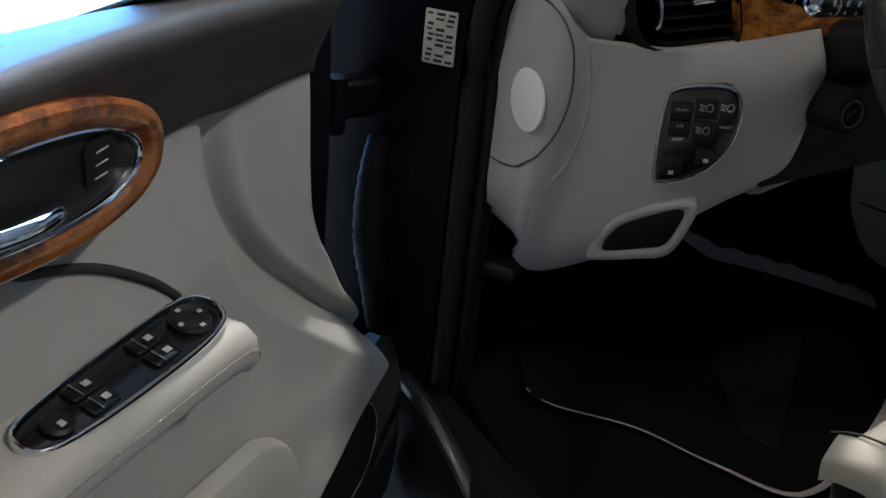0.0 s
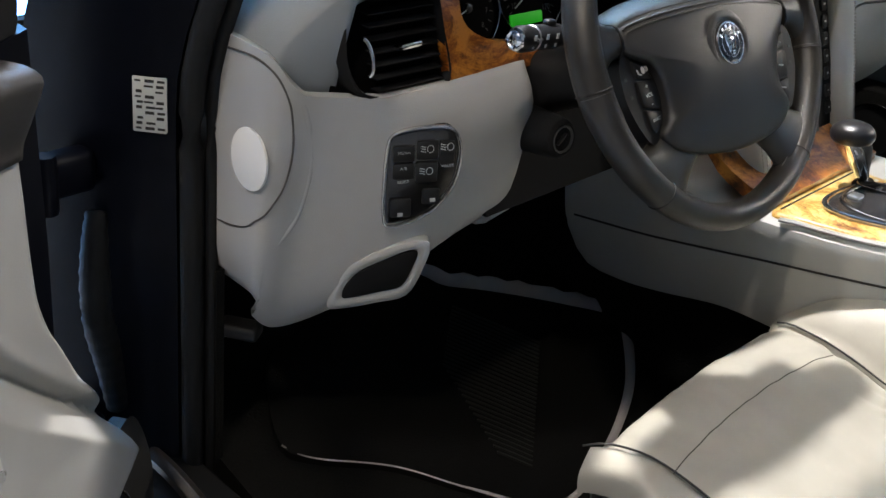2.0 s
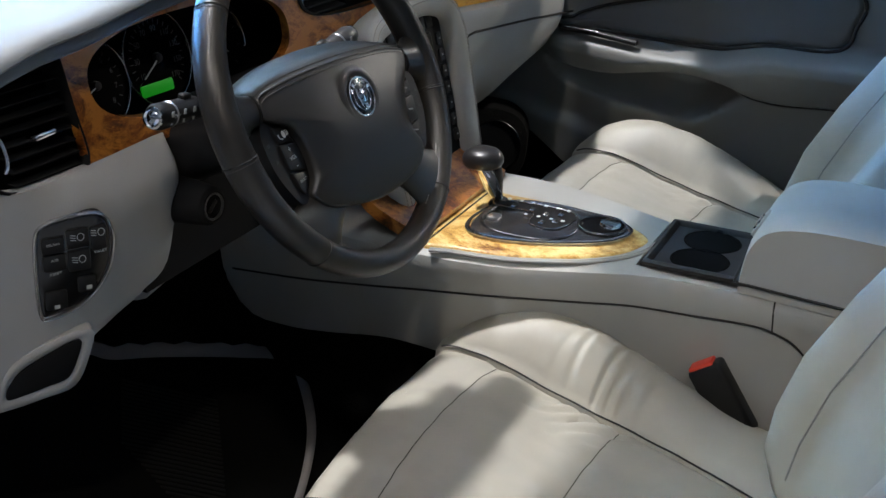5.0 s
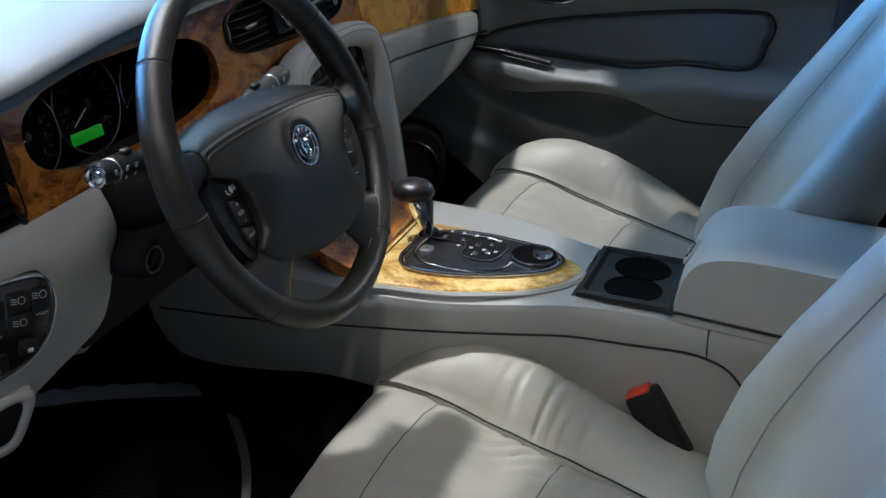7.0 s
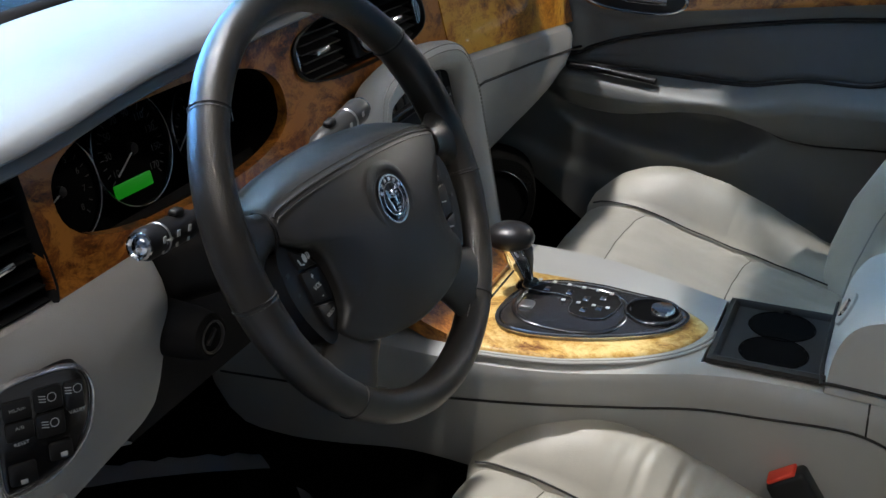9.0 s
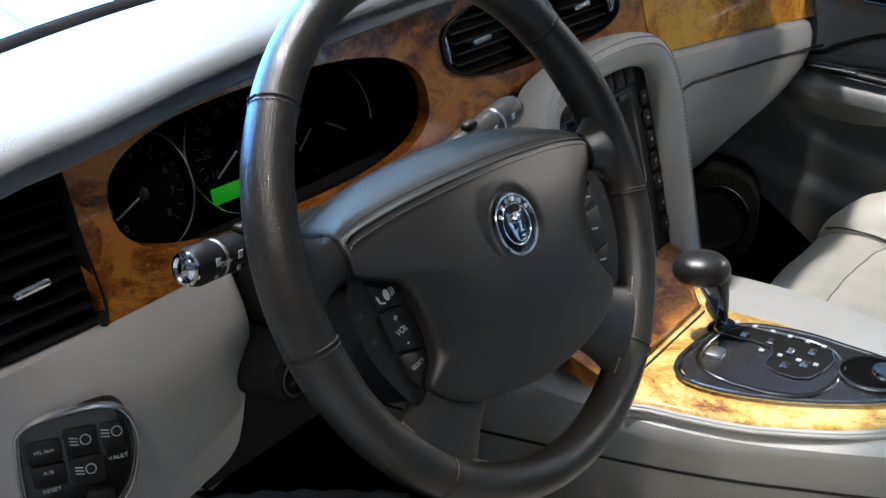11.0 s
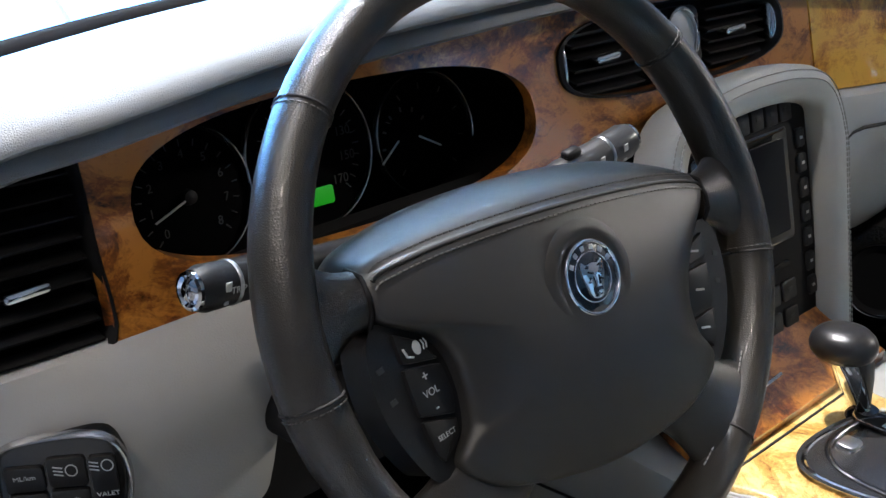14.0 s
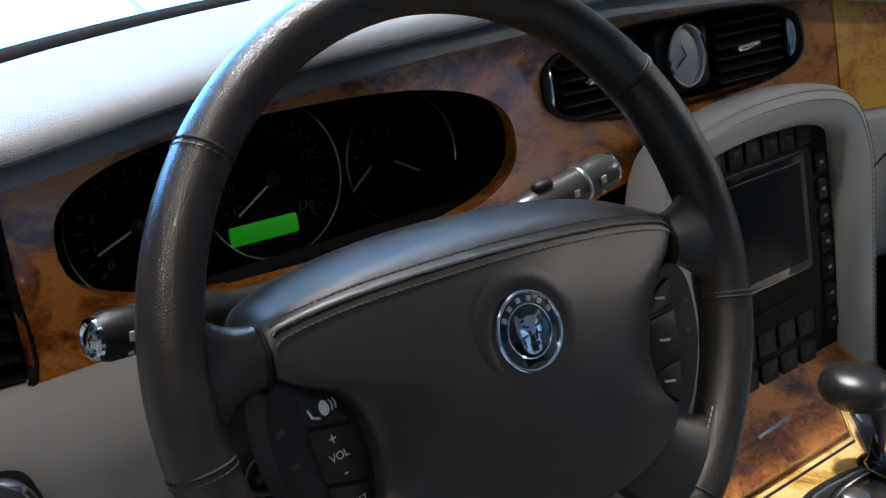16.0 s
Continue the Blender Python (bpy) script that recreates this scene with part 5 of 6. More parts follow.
    # base below the cushion
    part("seat_base", box(M @ pose(0, -0.33, 0.14 - dz / 2), 0.54, 0.44, 0.17 + dz, 0.03), DARK_TRIM, st, "dark seat base")
    # backrest
    bm_ = M @ Matrix.Translation((0, -0.62 + lead, 0.235 - dz * 0.7)) @ pose(0, 0, 0, 0, 0, 9) @ pose(0, 0, 0, 19)
    for nm, prof, mat in (("backrest", [(-0.245, 0.0), (-0.25, 0.045), (-0.235, 0.085), (-0.205, 0.095), (-0.175, 0.078), (-0.15, 0.045), (-0.1, 0.03), (0, 0.026), (0.1, 0.03), (0.15, 0.045), (0.175, 0.078), (0.205, 0.095), (0.235, 0.085), (0.25, 0.045), (0.245, 0.0), (0.2, -0.05), (0, -0.06), (-0.2, -0.05)], SEAT_HIDE),):
        rings = []
        for h, sx, sy in ((0.0, 0.9, 0.7), (0.03, 0.98, 0.95), (0.08, 1.02, 1.05), (0.16, 1.04, 1.08), (0.26, 1.03, 1.0), (0.36, 1.0, 0.9), (0.46, 0.94, 0.8), (0.53, 0.86, 0.72), (0.58, 0.74, 0.6), (0.61, 0.55, 0.4)):
            rings.append([bm_ @ V(p.x * sx, p.y * sy + 0.01 * math.sin(h * 9), h) for p in flat_loop(prof, 3)])
        bk_ = part(nm, loft(rings, sharp=70), mat, st, "leather backrest")
        for s in (-1, 1):
            part("back_piping", tube([bm_ @ V(s * 0.158 * sx, 0.056 * sy + 0.006 + 0.01 * math.sin(h * 9), h) for h, sx, sy in ((0.03, 0.98, 0.95), (0.08, 1.02, 1.05), (0.16, 1.04, 1.08), (0.26, 1.03, 1.0), (0.36, 1.0, 0.9), (0.46, 0.94, 0.8), (0.53, 0.86, 0.72))], 0.0012, 6), THREAD, bk_)
    hm = bm_ @ pose(0, 0.0, 0.7)
    part("headrest", box(hm, 0.25, 0.1, 0.17, 0.045), SEAT_HIDE, st, "leather headrest")
    for s in (-1, 1):
        part("headrest_post", tube([bm_ @ V(s * 0.06, 0, 0.58), bm_ @ V(s * 0.06, 0, 0.66)], 0.006, 10), CHROME, st)
    return st


seat(0.012, 0.0, 0.0, "dove grey leather driver seat with creased bolsters and dark piping", -0.015)
seat(0.75, 0.064, 0.063, "dove grey leather passenger seat with dark piping", 0.055)

# seat belt buckle beside the driver cushion
bu = thing("belt_buckle", (0.32, -0.49, 0.22), "black seat belt buckle with a red release button", "seat belt buckle")
um_ = basis((0.328, -0.447, 0.272), (1, 0, 0), V(0, 0.60, 0.80))
part("housing", box(um_, 0.03, 0.05, 0.115, 0.006), BLACK, bu, "black buckle housing")
part("release_button", box(um_ @ pose(0, 0.003, 0.0585), 0.024, 0.036, 0.006, 0.002), RED, bu, "red release button")
for i in range(4):
    part("grip_rib", box(um_ @ pose(-0.0155, 0.0, -0.05 + 0.006 * i), 0.002, 0.04, 0.003, 0.0008), BLACK, bu)
part("stalk", tube([um_ @ V(0, 0, -0.05), um_ @ V(0.0, -0.01, -0.13)], 0.008, 10, flat=2.0), BLACK, bu)


# ---- floor, mat, sill ----
rows = []
for y in span(-0.95, 0.66, 40):
    z = 0.035 + 0.35 * max(0, y - 0.06) + 1.2 * max(0, y - 0.42) ** 1.5
    rows.append([V(x, y, z) for x in span(-0.40, 1.2, 12)])
setting("floor", sheet(rows, (0, 0, -0.03)), CARPET, "black carpeted car floor rising to the bulkhead", "floor")

mat = thing("floor_mat", (0.03, 0.25, 0.04), "black ribbed floor mat with pale grey cloth binding", "floor mat")


def floor_z(y):
    return 0.035 + 0.35 * max(0, y - 0.06) + 1.2 * max(0, y - 0.42) ** 1.5


mat_line = [(-0.05, 0.06), (-0.14, 0.137), (-0.211, 0.214), (-0.30, 0.275), (-0.325, 0.31), (-0.29, 0.38), (-0.235, 0.435), (-0.08, 0.46), (0.06, 0.455), (0.10, 0.42), (0.16, 0.385), (0.25, 0.32), (0.325, 0.258), (0.31, 0.215), (0.216, 0.141), (0.076, 0.082)]
ml = flat_loop(mat_line[::-1], 6)


def mat_pt(p, h):
    return V(p.x, p.y, floor_z(p.y) + h)


cm_ = sum(ml, Vector((0, 0))) / len(ml)
rings = [[mat_pt(p, 0.002) for p in ml], [mat_pt(p, 0.012) for p in ml]] + [[mat_pt(cm_ + (p - cm_) * s, 0.014) for p in ml] for s in (0.98, 0.8, 0.6, 0.4, 0.2, 0.03)]
part("mat_body", loft(rings), MAT, mat, "black mat")
bind = [mat_pt(p, 0.012) for p in cr([(-0.325, 0.31, 0), (-0.30, 0.275, 0), (-0.211, 0.214, 0), (-0.14, 0.137, 0), (-0.05, 0.06, 0), (0.076, 0.082, 0), (0.216, 0.141, 0), (0.31, 0.215, 0), (0.333, 0.25, 0)], 6)]
part("binding", tube(bind, lambda t: 0.0018 + 0.011 * max(0, (t - 0.35) / 0.65) ** 0.8, 8, flat=0.5), BINDING, mat, "pale grey cloth binding")
curl = cr([(0.335, 0.25, 0), (0.25, 0.322, 0), (0.16, 0.387, 0), (0.10, 0.424, 0), (0.07, 0.455, 0), (0.06, 0.475, 0)], 6)
rows = [[V(p.x + 0.01 * f * f, p.y + 0.012 * f, floor_z(p.y) + 0.012 + 0.015 * f + 0.003 * math.sin(p.x * 160) * f) for f in (0, 0.3, 0.6, 1)] for p in curl]
part("curled_edge", sheet(rows, (0.002, 0.003, 0)), BINDING, mat, "pale binding curling up")
for i in range(30):
    # ribs across the heel end of the mat
    c = V(-0.02 + 0.0066 * i, 0.095 + 0.0052 * i, 0)
    d = V(-0.55, 0.8, 0).normalized()
    ln = 0.05 + 0.09 * min(1, i / 14)
    a, b = c + d * 0.03, c + d * (0.03 + ln)
    part("mat_rib", tube([mat_pt(a, 0.015), mat_pt((a + b) / 2, 0.0155), mat_pt(b, 0.015)], 0.0021, 5), MAT_RIB, mat)

# sill, jamb and footwell side
rows = []
for y in span(-1.0, 0.62, 30):
    k = max(0, (y - 0.22) / 0.25)
    up = 0.04 * k**1.7
    rows.append([V(x, y + 0.0 * x, z + up * w) for x, z, w in ((-0.40, 0.02, 1), (-0.405, 0.09, 1), (-0.42, 0.115, 1), (-0.45, 0.12, 1), (-0.475, 0.105, 1), (-0.49, 0.07, 1), (-0.5, 0.0, 0.6), (-0.5, -0.1, 0))])
setting("sill", sheet(rows, (0.01, 0, -0.01)), RUBBER, "black rubber-trimmed door sill", "sill")
SCUFF = surface("scuffed_paint", (0.028, 0.024, 0.022), 0.35, 300, 0.1, 0.35, coat=0.3, patch_scale=40)
rows = [[V(-0.49 + 0.02 * f + 0.01 * t, 0.37 - 0.19 * t, 0.165 - 0.085 * t**1.6 + 0.006 * math.sin(3.14 * f)) for f in (0, 0.2, 0.5, 0.8, 1.0)] for t in span(0, 1, 12)]
setting("trim", sheet(rows, (0.0, 0, -0.01)), SCUFF, "scuffed painted sill edge", "trim")

post = thing("door_pillar", (-0.45, 0.42, 0.05), "dark navy front door pillar with rubber seal and paper label", "car pillar")
rings = []
for z in span(0.0, 1.02, 22):
    lean = 0.30 * max(0, (z - 0.62))
    rings.append([V(p.x - 0.445 + 0.2 * max(0, z - 0.7), 0.43 + p.y - lean, z) for p in [Vector(q) for q in ((-0.085, 0.1), (-0.07, 0.03), (-0.045, -0.005), (-0.012, -0.045), (0.005, -0.06), (0.02, -0.05), (0.035, 0.0), (0.05, 0.1))]])
part("pillar_shell", loft(rings), NAVY, post, "dark navy painted pillar")
part("door_seal", tube([V(-0.425 + 0.2 * max(0, z - 0.7), 0.362 - 0.30 * max(0, z - 0.62), z) for z in span(0.05, 1.0, 22)], 0.014, 10), RUBBER, post, "black rubber seal")
part("seal_lip", tube([V(-0.405 + 0.2 * max(0, z - 0.7), 0.352 - 0.30 * max(0, z - 0.62), z) for z in span(0.05, 1.0, 22)], 0.008, 8), RUBBER, post)
lb = basis((-0.459, 0.388, 0.602), (0.64, -0.77, 0), (-0.77, -0.64, 0.0))
lab = part("paper_label", slab(rrect(0.037, 0.063, 0.002), lb @ pose(0, 0, 0.004), 0.003, 0.0003), LABEL, post, "paper label with printed bars")
for i in range(10):
    for j in range(3):
        if (i * 7 + j * 3) % 5 != 2:
            part("printed_bar", box(lb @ pose(-0.0115 + 0.0115 * j + 0.001 * ((i * 5 + j) % 3 - 1), 0.027 - 0.006 * i, 0.0042), 0.0065 + 0.0035 * ((i * 3 + j * 2) % 3) / 2, 0.0022 + 0.0012 * ((i + 2 * j) % 3) / 2, 0.0004, 0.0001), GROOVE, lab)
for bx, by, bz in ((-0.474, 0.268, 0.128), (-0.472, 0.232, 0.103)):
    part("hinge_bolt", lathe([(0.007, 0), (0.007, 0.003), (0.005, 0.005), (0, 0.005)], basis((bx, by, bz), (1, 0, 0), (-0.3, -0.6, 0.7)), 8), SCUFF, post, "worn steel bolt")
boot = [V(-0.505, 0.43, 0.47), V(-0.525, 0.405, 0.425), V(-0.53, 0.395, 0.36), V(-0.515, 0.40, 0.29), V(-0.50, 0.41, 0.22)]
part("wiring_boot", tube(cr(boot, 10), lambda t: 0.012 + 0.006 * math.sin(3.1 * t) + 0.0009 * math.sin(t * 90), 14, sharp=80), RUBBER, post, "black ribbed rubber wiring boot")
for z in (0.52, 0.17):
    hg = basis((-0.535, 0.445, z), (1, 0, 0), (0, -1, 0))
    part("door_hinge", joined([box(hg, 0.07, 0.05, 0.035, 0.01), lathe([(0.0, -0.034), (0.011, -0.034), (0.012, -0.03), (0.012, 0.03), (0.011, 0.034), (0.0, 0.034)], hg @ pose(-0.03, 0, 0.018, 90), 14)]), NAVY, post, "dark painted hinge")

# footwell side trim under the dash end
rows = [[V(-0.395 + 0.03 * max(0, (y - 0.36) / 0.2), y, z) for z in span(0.03, 0.40, 6)] for y in span(0.34, 0.75, 8)]
setting("kick_panel", sheet(rows, (-0.012, 0, 0)), CARPET, "black footwell side panel", "panel")
rows = [[V(x, 0.66 + 0.1 * z, z) for z in span(0.0, 0.6, 6)] for x in span(-0.45, 1.25, 6)]
setting("bulkhead", sheet(rows, (0, 0.02, 0)), CARPET, "black carpeted bulkhead", "bulkhead")
part_rel = tagged(new("bonnet_release", box(pose(-0.375, 0.335, 0.315, 0, 0, 30), 0.03, 0.05, 0.018, 0.005)), "black bonnet release lever under the dash end", "lever")
part_rel.data.materials.append(BLACK)

# ---- driver door, standing open ----
DD, DN = V(-0.843, -0.537, 0), V(0.537, -0.843, 0)
DM = Matrix(((DD.x, DN.x, 0, -0.67), (DD.y, DN.y, 0, 0.278), (0, 0, 1, 0), (0, 0, 0, 1)))
door = thing("door_1", DM, "open driver door with pale grey panel and walnut handle ring", "car door", kind="structure")
front_u = curve1([0.0, 0.1, 0.176, 0.206, 0.238, 0.268, 0.285, 0.33, 0.36, 0.42, 0.45, 0.5, 0.652, 0.72, 0.8], [0.2, 0.15, 0.061, 0.016, -0.031, -0.095, -0.11, -0.092, -0.069, -0.031, -0.011, 0.008, 0.022, 0.026, 0.03])


fold_in = curve1([0.1, 0.2, 0.238, 0.331, 0.406, 0.453, 0.514, 0.579, 0.65, 0.8], [-0.4, -0.26, -0.166, -0.054, 0.03, 0.08, 0.132, 0.164, 0.174, 0.174])
fold_out = curve1([0.1, 0.2, 0.30, 0.398, 0.454, 0.529, 0.605, 0.682, 0.8], [-0.3, -0.17, -0.042, 0.084, 0.148, 0.204, 0.233, 0.245, 0.245])


def door_w(u, z):
    """How far the trim stands proud of the door's plane."""
    low = 0.014 / (1 + math.exp((z - 0.31) / 0.012))
    shelf = 0.012 * math.exp(-(((z - 0.49) / 0.05) ** 2)) / (1 + math.exp((0.27 - u) / 0.015))
    climb = max(0, min(1, (u - fold_in(z)) / (fold_out(z) - fold_in(z))))
    groove = (0.022 + 0.018 * max(0, min(1, (0.64 - z) / 0.1))) * climb - 0.017 * math.exp(-(((u - fold_in(z)) / 0.015) ** 2)) + 0.004 * math.exp(-(((u - fold_in(z) + 0.024) / 0.010) ** 2))
    front_roll = 0.018 * math.exp(-max(0, u - front_u(z)) / 0.05)
    top = 0.03 * max(0, (z - 0.66) / 0.1)
    return low + shelf + groove + front_roll + top


def rail_w(u, z):
    """The top rail runs smooth over the fold of the panel below."""
    k = max(0, min(1, (u - 0.02) / 0.3))
    return 0.022 * k * k * (3 - 2 * k) + 0.018 * math.exp(-max(0, u - front_u(z)) / 0.05) + 0.03 * max(0, (z - 0.66) / 0.1)


split_z = curve1([0.0, 0.159, 0.235, 0.4, 1.1], [0.641, 0.649, 0.662, 0.668, 0.672])
us = [0.0, 0.002, 0.004, 0.007, 0.012, 0.018, 0.026] + span(0.036, 0.5, 110) + span(0.53, 1.08, 14)
rows = []
for z in span(0.02, 0.66, 120):
    f0 = front_u(z)
    row = []
    for u in us:
        uu = f0 + (1.08 - f0) * u / 1.08
        zz = z if z < 0.6 else 0.6 + (z - 0.6) * (split_z(uu) - 0.6) / 0.06
        e = 0.03 * math.exp(-u / 0.004)
        row.append(V(uu, door_w(uu, zz) - e, zz))
    rows.append(row)
part("lower_panel", sheet(rows, (0, -0.03, 0), sharp=70), TRIM, door, "pale grey moulded panel", local=True)
rows = []
for f in span(0, 1, 24):
    row = []
    for u in us:
        f0 = front_u(0.68)
        uu = f0 + (1.08 - f0) * u / 1.08
        zb = split_z(uu) + 0.002
        ztp = curve1([0.0, 0.14, 0.26, 0.4, 1.1], [0.725, 0.745, 0.766, 0.779, 0.79])(uu)
        z = zb + (ztp - zb) * (1 - (1 - min(1, f / 0.6)) ** 1.15)
        back = max(0, f - 0.5) / 0.5
        e = 0.03 * math.exp(-u / 0.004)
        row.append(V(uu, rail_w(uu, z) + 0.006 + 0.006 * math.sin(f * 3.1) - 0.11 * back**1.15 - e, z - 0.026 * back**1.4 + 0.004 * math.sin(min(back, 1) * 3.1)))
    rows.append(row)
part("upper_rail", sheet(rows, (0, -0.03, -0.012), sharp=70), RAIL, door, "charcoal grained top rail", local=True)
# outer skin, window frame and glass
part("outer_skin", sheet([[V(u, -0.11 - 0.05 * ((z - 0.3) / 0.4) ** 2, z) for z in span(-0.12, 0.655, 10)] for u in span(-0.10, 1.1, 10)], (0, 0.01, 0)), NAVY, door, "dark navy outer skin", local=True)
part("front_edge", sheet([[V(-0.055 - 0.04 * math.sin(f * 3.1) + 0.06 * max(0, (z - 0.5)), w, z) for f, w in ((0, -0.15), (0.3, -0.11), (0.6, -0.06), (1.0, -0.012))] for z in span(-0.1, 0.735, 12)], (0.05, 0, 0)), NAVY, door, "dark door edge", local=True)
part("window_seal", tube([V(u, -0.056, 0.728 + 0.02 * u) for u in span(0.16, 1.1, 12)], 0.006, 8), RUBBER, door, local=True)
part("quarter_panel", slab(flat_loop([(-0.02, 0.72), (0.10, 0.728), (0.20, 0.737), (0.212, 0.76), (0.212, 0.82), (0.17, 0.88), (0.03, 0.88), (-0.03, 0.84)], 4), Matrix(((1, 0, 0, 0), (0, 0, -1, -0.055), (0, 1, 0, 0), (0, 0, 0, 1))) @ Matrix.Scale(1, 4), 0.04, 0.004), BLACK, door, "black mirror corner panel", local=True)
part("window_frame", tube(cr([(-0.02, -0.07, 0.72), (0.2, -0.065, 0.95), (0.4, -0.05, 1.08), (0.75, -0.045, 1.13), (1.08, -0.05, 1.08), (1.1, -0.07, 0.77)], 6), 0.018, 8), BLACK, door, "black window frame", local=True)
# handle bowl with walnut ring
OM = Matrix(((-1, 0, 0, 0.460), (0, 0, 1, 0.068), (0, 1, 0, 0.708), (0, 0, 0, 1)))
OM = OM @ pose(0, 0, 0, 0, 0, -6)
ring_o, ring_i, ring_c = oval(0.132, 0.052, 48, 2.3), oval(0.106, 0.034, 48, 2.3), oval(0.101, 0.029, 48, 2.3)
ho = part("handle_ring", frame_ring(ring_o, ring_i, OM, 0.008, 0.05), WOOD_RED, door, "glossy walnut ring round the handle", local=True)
part("chrome_rim", frame_ring(ring_i, ring_c, OM @ pose(0, 0, 0.003), 0.004, 0.01), CHROME, ho, "chrome inner rim")
part("handle_bowl", slab(ring_c, OM @ pose(0, 0, 0.0), 0.01, 0.001), BLACK, ho, "black handle bowl")
part("door_pull", tube(cr([V(0.452, 0.078, 0.697), V(0.461, 0.088, 0.700), V(0.487, 0.094, 0.704), V(0.52, 0.092, 0.707), V(0.555, 0.082, 0.708)], 8), 0.0085, 12, flat=0.8), CHROME, ho, "chrome door pull")
part("pull_frame", tube(cr([V(0.447, 0.074, 0.695), V(0.474, 0.077, 0.689), V(0.51, 0.077, 0.689), V(0.555, 0.075, 0.694)], 8), 0.005, 10), CHROME, ho, "chrome lower band")
part("lock_pad", slab(rrect(0.03, 0.034, 0.006), OM @ pose(0.066, 0.004, 0.003, 0, 0, 10), 0.004, 0.001), BLACK, ho)
for k in range(3):
    part("marking", box(OM @ pose(0.066, 0.012 - 0.009 * k, 0.0035, 0, 0, 10), 0.012, 0.0012, 0.0006, 0.0002), WHITE_INK, ho)
# switch pod on the armrest
rings = []
AZ = 0.53
rows_p = cr([(0.252, 0.083, AZ - 0.018), (0.266, 0.089, AZ - 0.003), (0.30, 0.088, AZ + 0.004), (0.45, 0.088, AZ + 0.008), (0.62, 0.09, AZ + 0.014), (0.9, 0.085, AZ + 0.02)], 6)
for i, p in enumerate(rows_p):
    t = i / (len(rows_p) - 1)
    k = min(1, 0.25 + 5 * t) if i else 0.2
    rings.append([V(p.x, p.y - 0.022 + a * (0.6 + 0.4 * k), p.z + b * k) for a, b in ((-0.045, -0.02), (-0.04, 0.002), (-0.02, -0.004), (0.012, -0.006), (0.03, -0.006), (0.042, -0.014), (0.045, -0.036), (0.036, -0.05), (0.004, -0.056), (-0.03, -0.06))])
ar = part("armrest", loft(rings, sharp=60), HIDE, door, "pale leather armrest", local=True)
PM = basis((0.379, 0.076, AZ + 0.007), (1, 0, 0.026), (0, 0.2, 1)) @ Matrix.Diagonal((0.86, 0.86, 1, 1))
pod_l = flat_loop([(0.12, 0.012), (0.06, 0.022), (-0.05, 0.024), (-0.1, 0.019), (-0.116, 0.006), (-0.116, -0.01), (-0.1, -0.021), (-0.04, -0.024), (0.06, -0.022), (0.118, -0.014)], 5)
sp = part("window_switches", slab(pod_l, PM, 0.014, 0.002), PIANO, door, "gloss black switch plate in a chrome rim", local=True)
part("chrome_rim", frame_ring(inset(pod_l, -0.0055), inset(pod_l, -0.0008), PM @ pose(0, 0, -0.001), 0.0042, 0.004), CHROME, sp)
part("mirror_knob", lathe([(0.020, -0.002), (0.020, 0.003), (0.018, 0.005), (0.012, 0.003), (0.008, 0.004), (0, 0.004)], PM @ pose(-0.082, 0, 0.001), 28), BLACK, sp, "round mirror control")
for a in (0, 90, 180, 270):
    part("marking", box(PM @ pose(-0.082 + 0.0135 * math.cos(radians(a)), 0.0135 * math.sin(radians(a)), 0.0055), 0.005, 0.004, 0.0006, 0.0001), WHITE_INK, sp)
for x, y in ((-0.03, 0.0105), (-0.03, -0.0105), (0.05, 0.0105), (0.05, -0.0105)):
    part("window_switch", slab(rrect(0.034, 0.019, 0.004), PM @ pose(x, y, 0.0022, 0, -4), 0.006, 0.0015, 0.0006), PIANO, sp)
    part("marking", box(PM @ pose(x - 0.006, y, 0.0036, 0, -4), 0.008, 0.006, 0.0006, 0.0001), WHITE_INK, sp)
    part("switch_edge", box(PM @ pose(x + 0.006, y, 0.0036, 0, -4), 0.0018, 0.017, 0.0012, 0.0003), CHROME, sp)
part("lock_knob", lathe([(0.014, -0.002), (0.014, 0.003), (0.011, 0.005), (0, 0.005)], PM @ pose(0.094, 0.004, 0.001), 24), BLACK, sp)
part("marking", box(PM @ pose(0.094, 0.008, 0.0062), 0.006, 0.006, 0.0006, 0.0001), WHITE_INK, sp)
part("arm_stitch", stitches([V(p.x, p.y + 0.0225, p.z - 0.027) for p in rows_p], 0.0008, 0.005, 0.0036), THREAD, ar)
# seam above the armrest, pull pocket and speaker
part("panel_seam", tube(cr([V(u, door_w(u, z) + 0.001, z) for u, z in ((0.9, 0.65), (0.5, 0.632), (0.42, 0.617), (0.36, 0.595), (0.31, 0.563), (0.28, 0.535))], 8), 0.004, 8), GROOVE, door, local=True)
SP = Matrix(((-1, 0, 0, 0.0), (0, 0, 1, 0.036), (0, 1, 0, 0.16), (0, 0, 0, 1)))
part("speaker_panel", slab(flat_loop([(0.14, 0.095), (0.09, 0.11), (-0.01, 0.06), (-0.12, -0.03), (-0.165, -0.14), (0.14, -0.16), (0.18, -0.02)][::-1], 5), SP @ pose(0, 0, 0.001), 0.02, 0.004), DARK_TRIM, door, "charcoal speaker surround", local=True)
sk = part("speaker", lathe([(0.068, 0.0), (0.066, 0.004), (0.055, 0.001), (0.0, -0.004)], SP @ pose(0.042, -0.012, 0.003), 36), MATTE, door, "round black speaker", local=True)
part("speaker_ring", frame_ring(oval(0.0715, 0.0715, 48), oval(0.068, 0.068, 48), SP @ pose(0.042, -0.012, 0.003), 0.004), DIAL_RING, sk)
PK = Matrix(((-1, 0, 0, 0.0), (0, 0, 1, 0.068), (0, 1, 0, 0.0), (0, 0, 0, 1)))
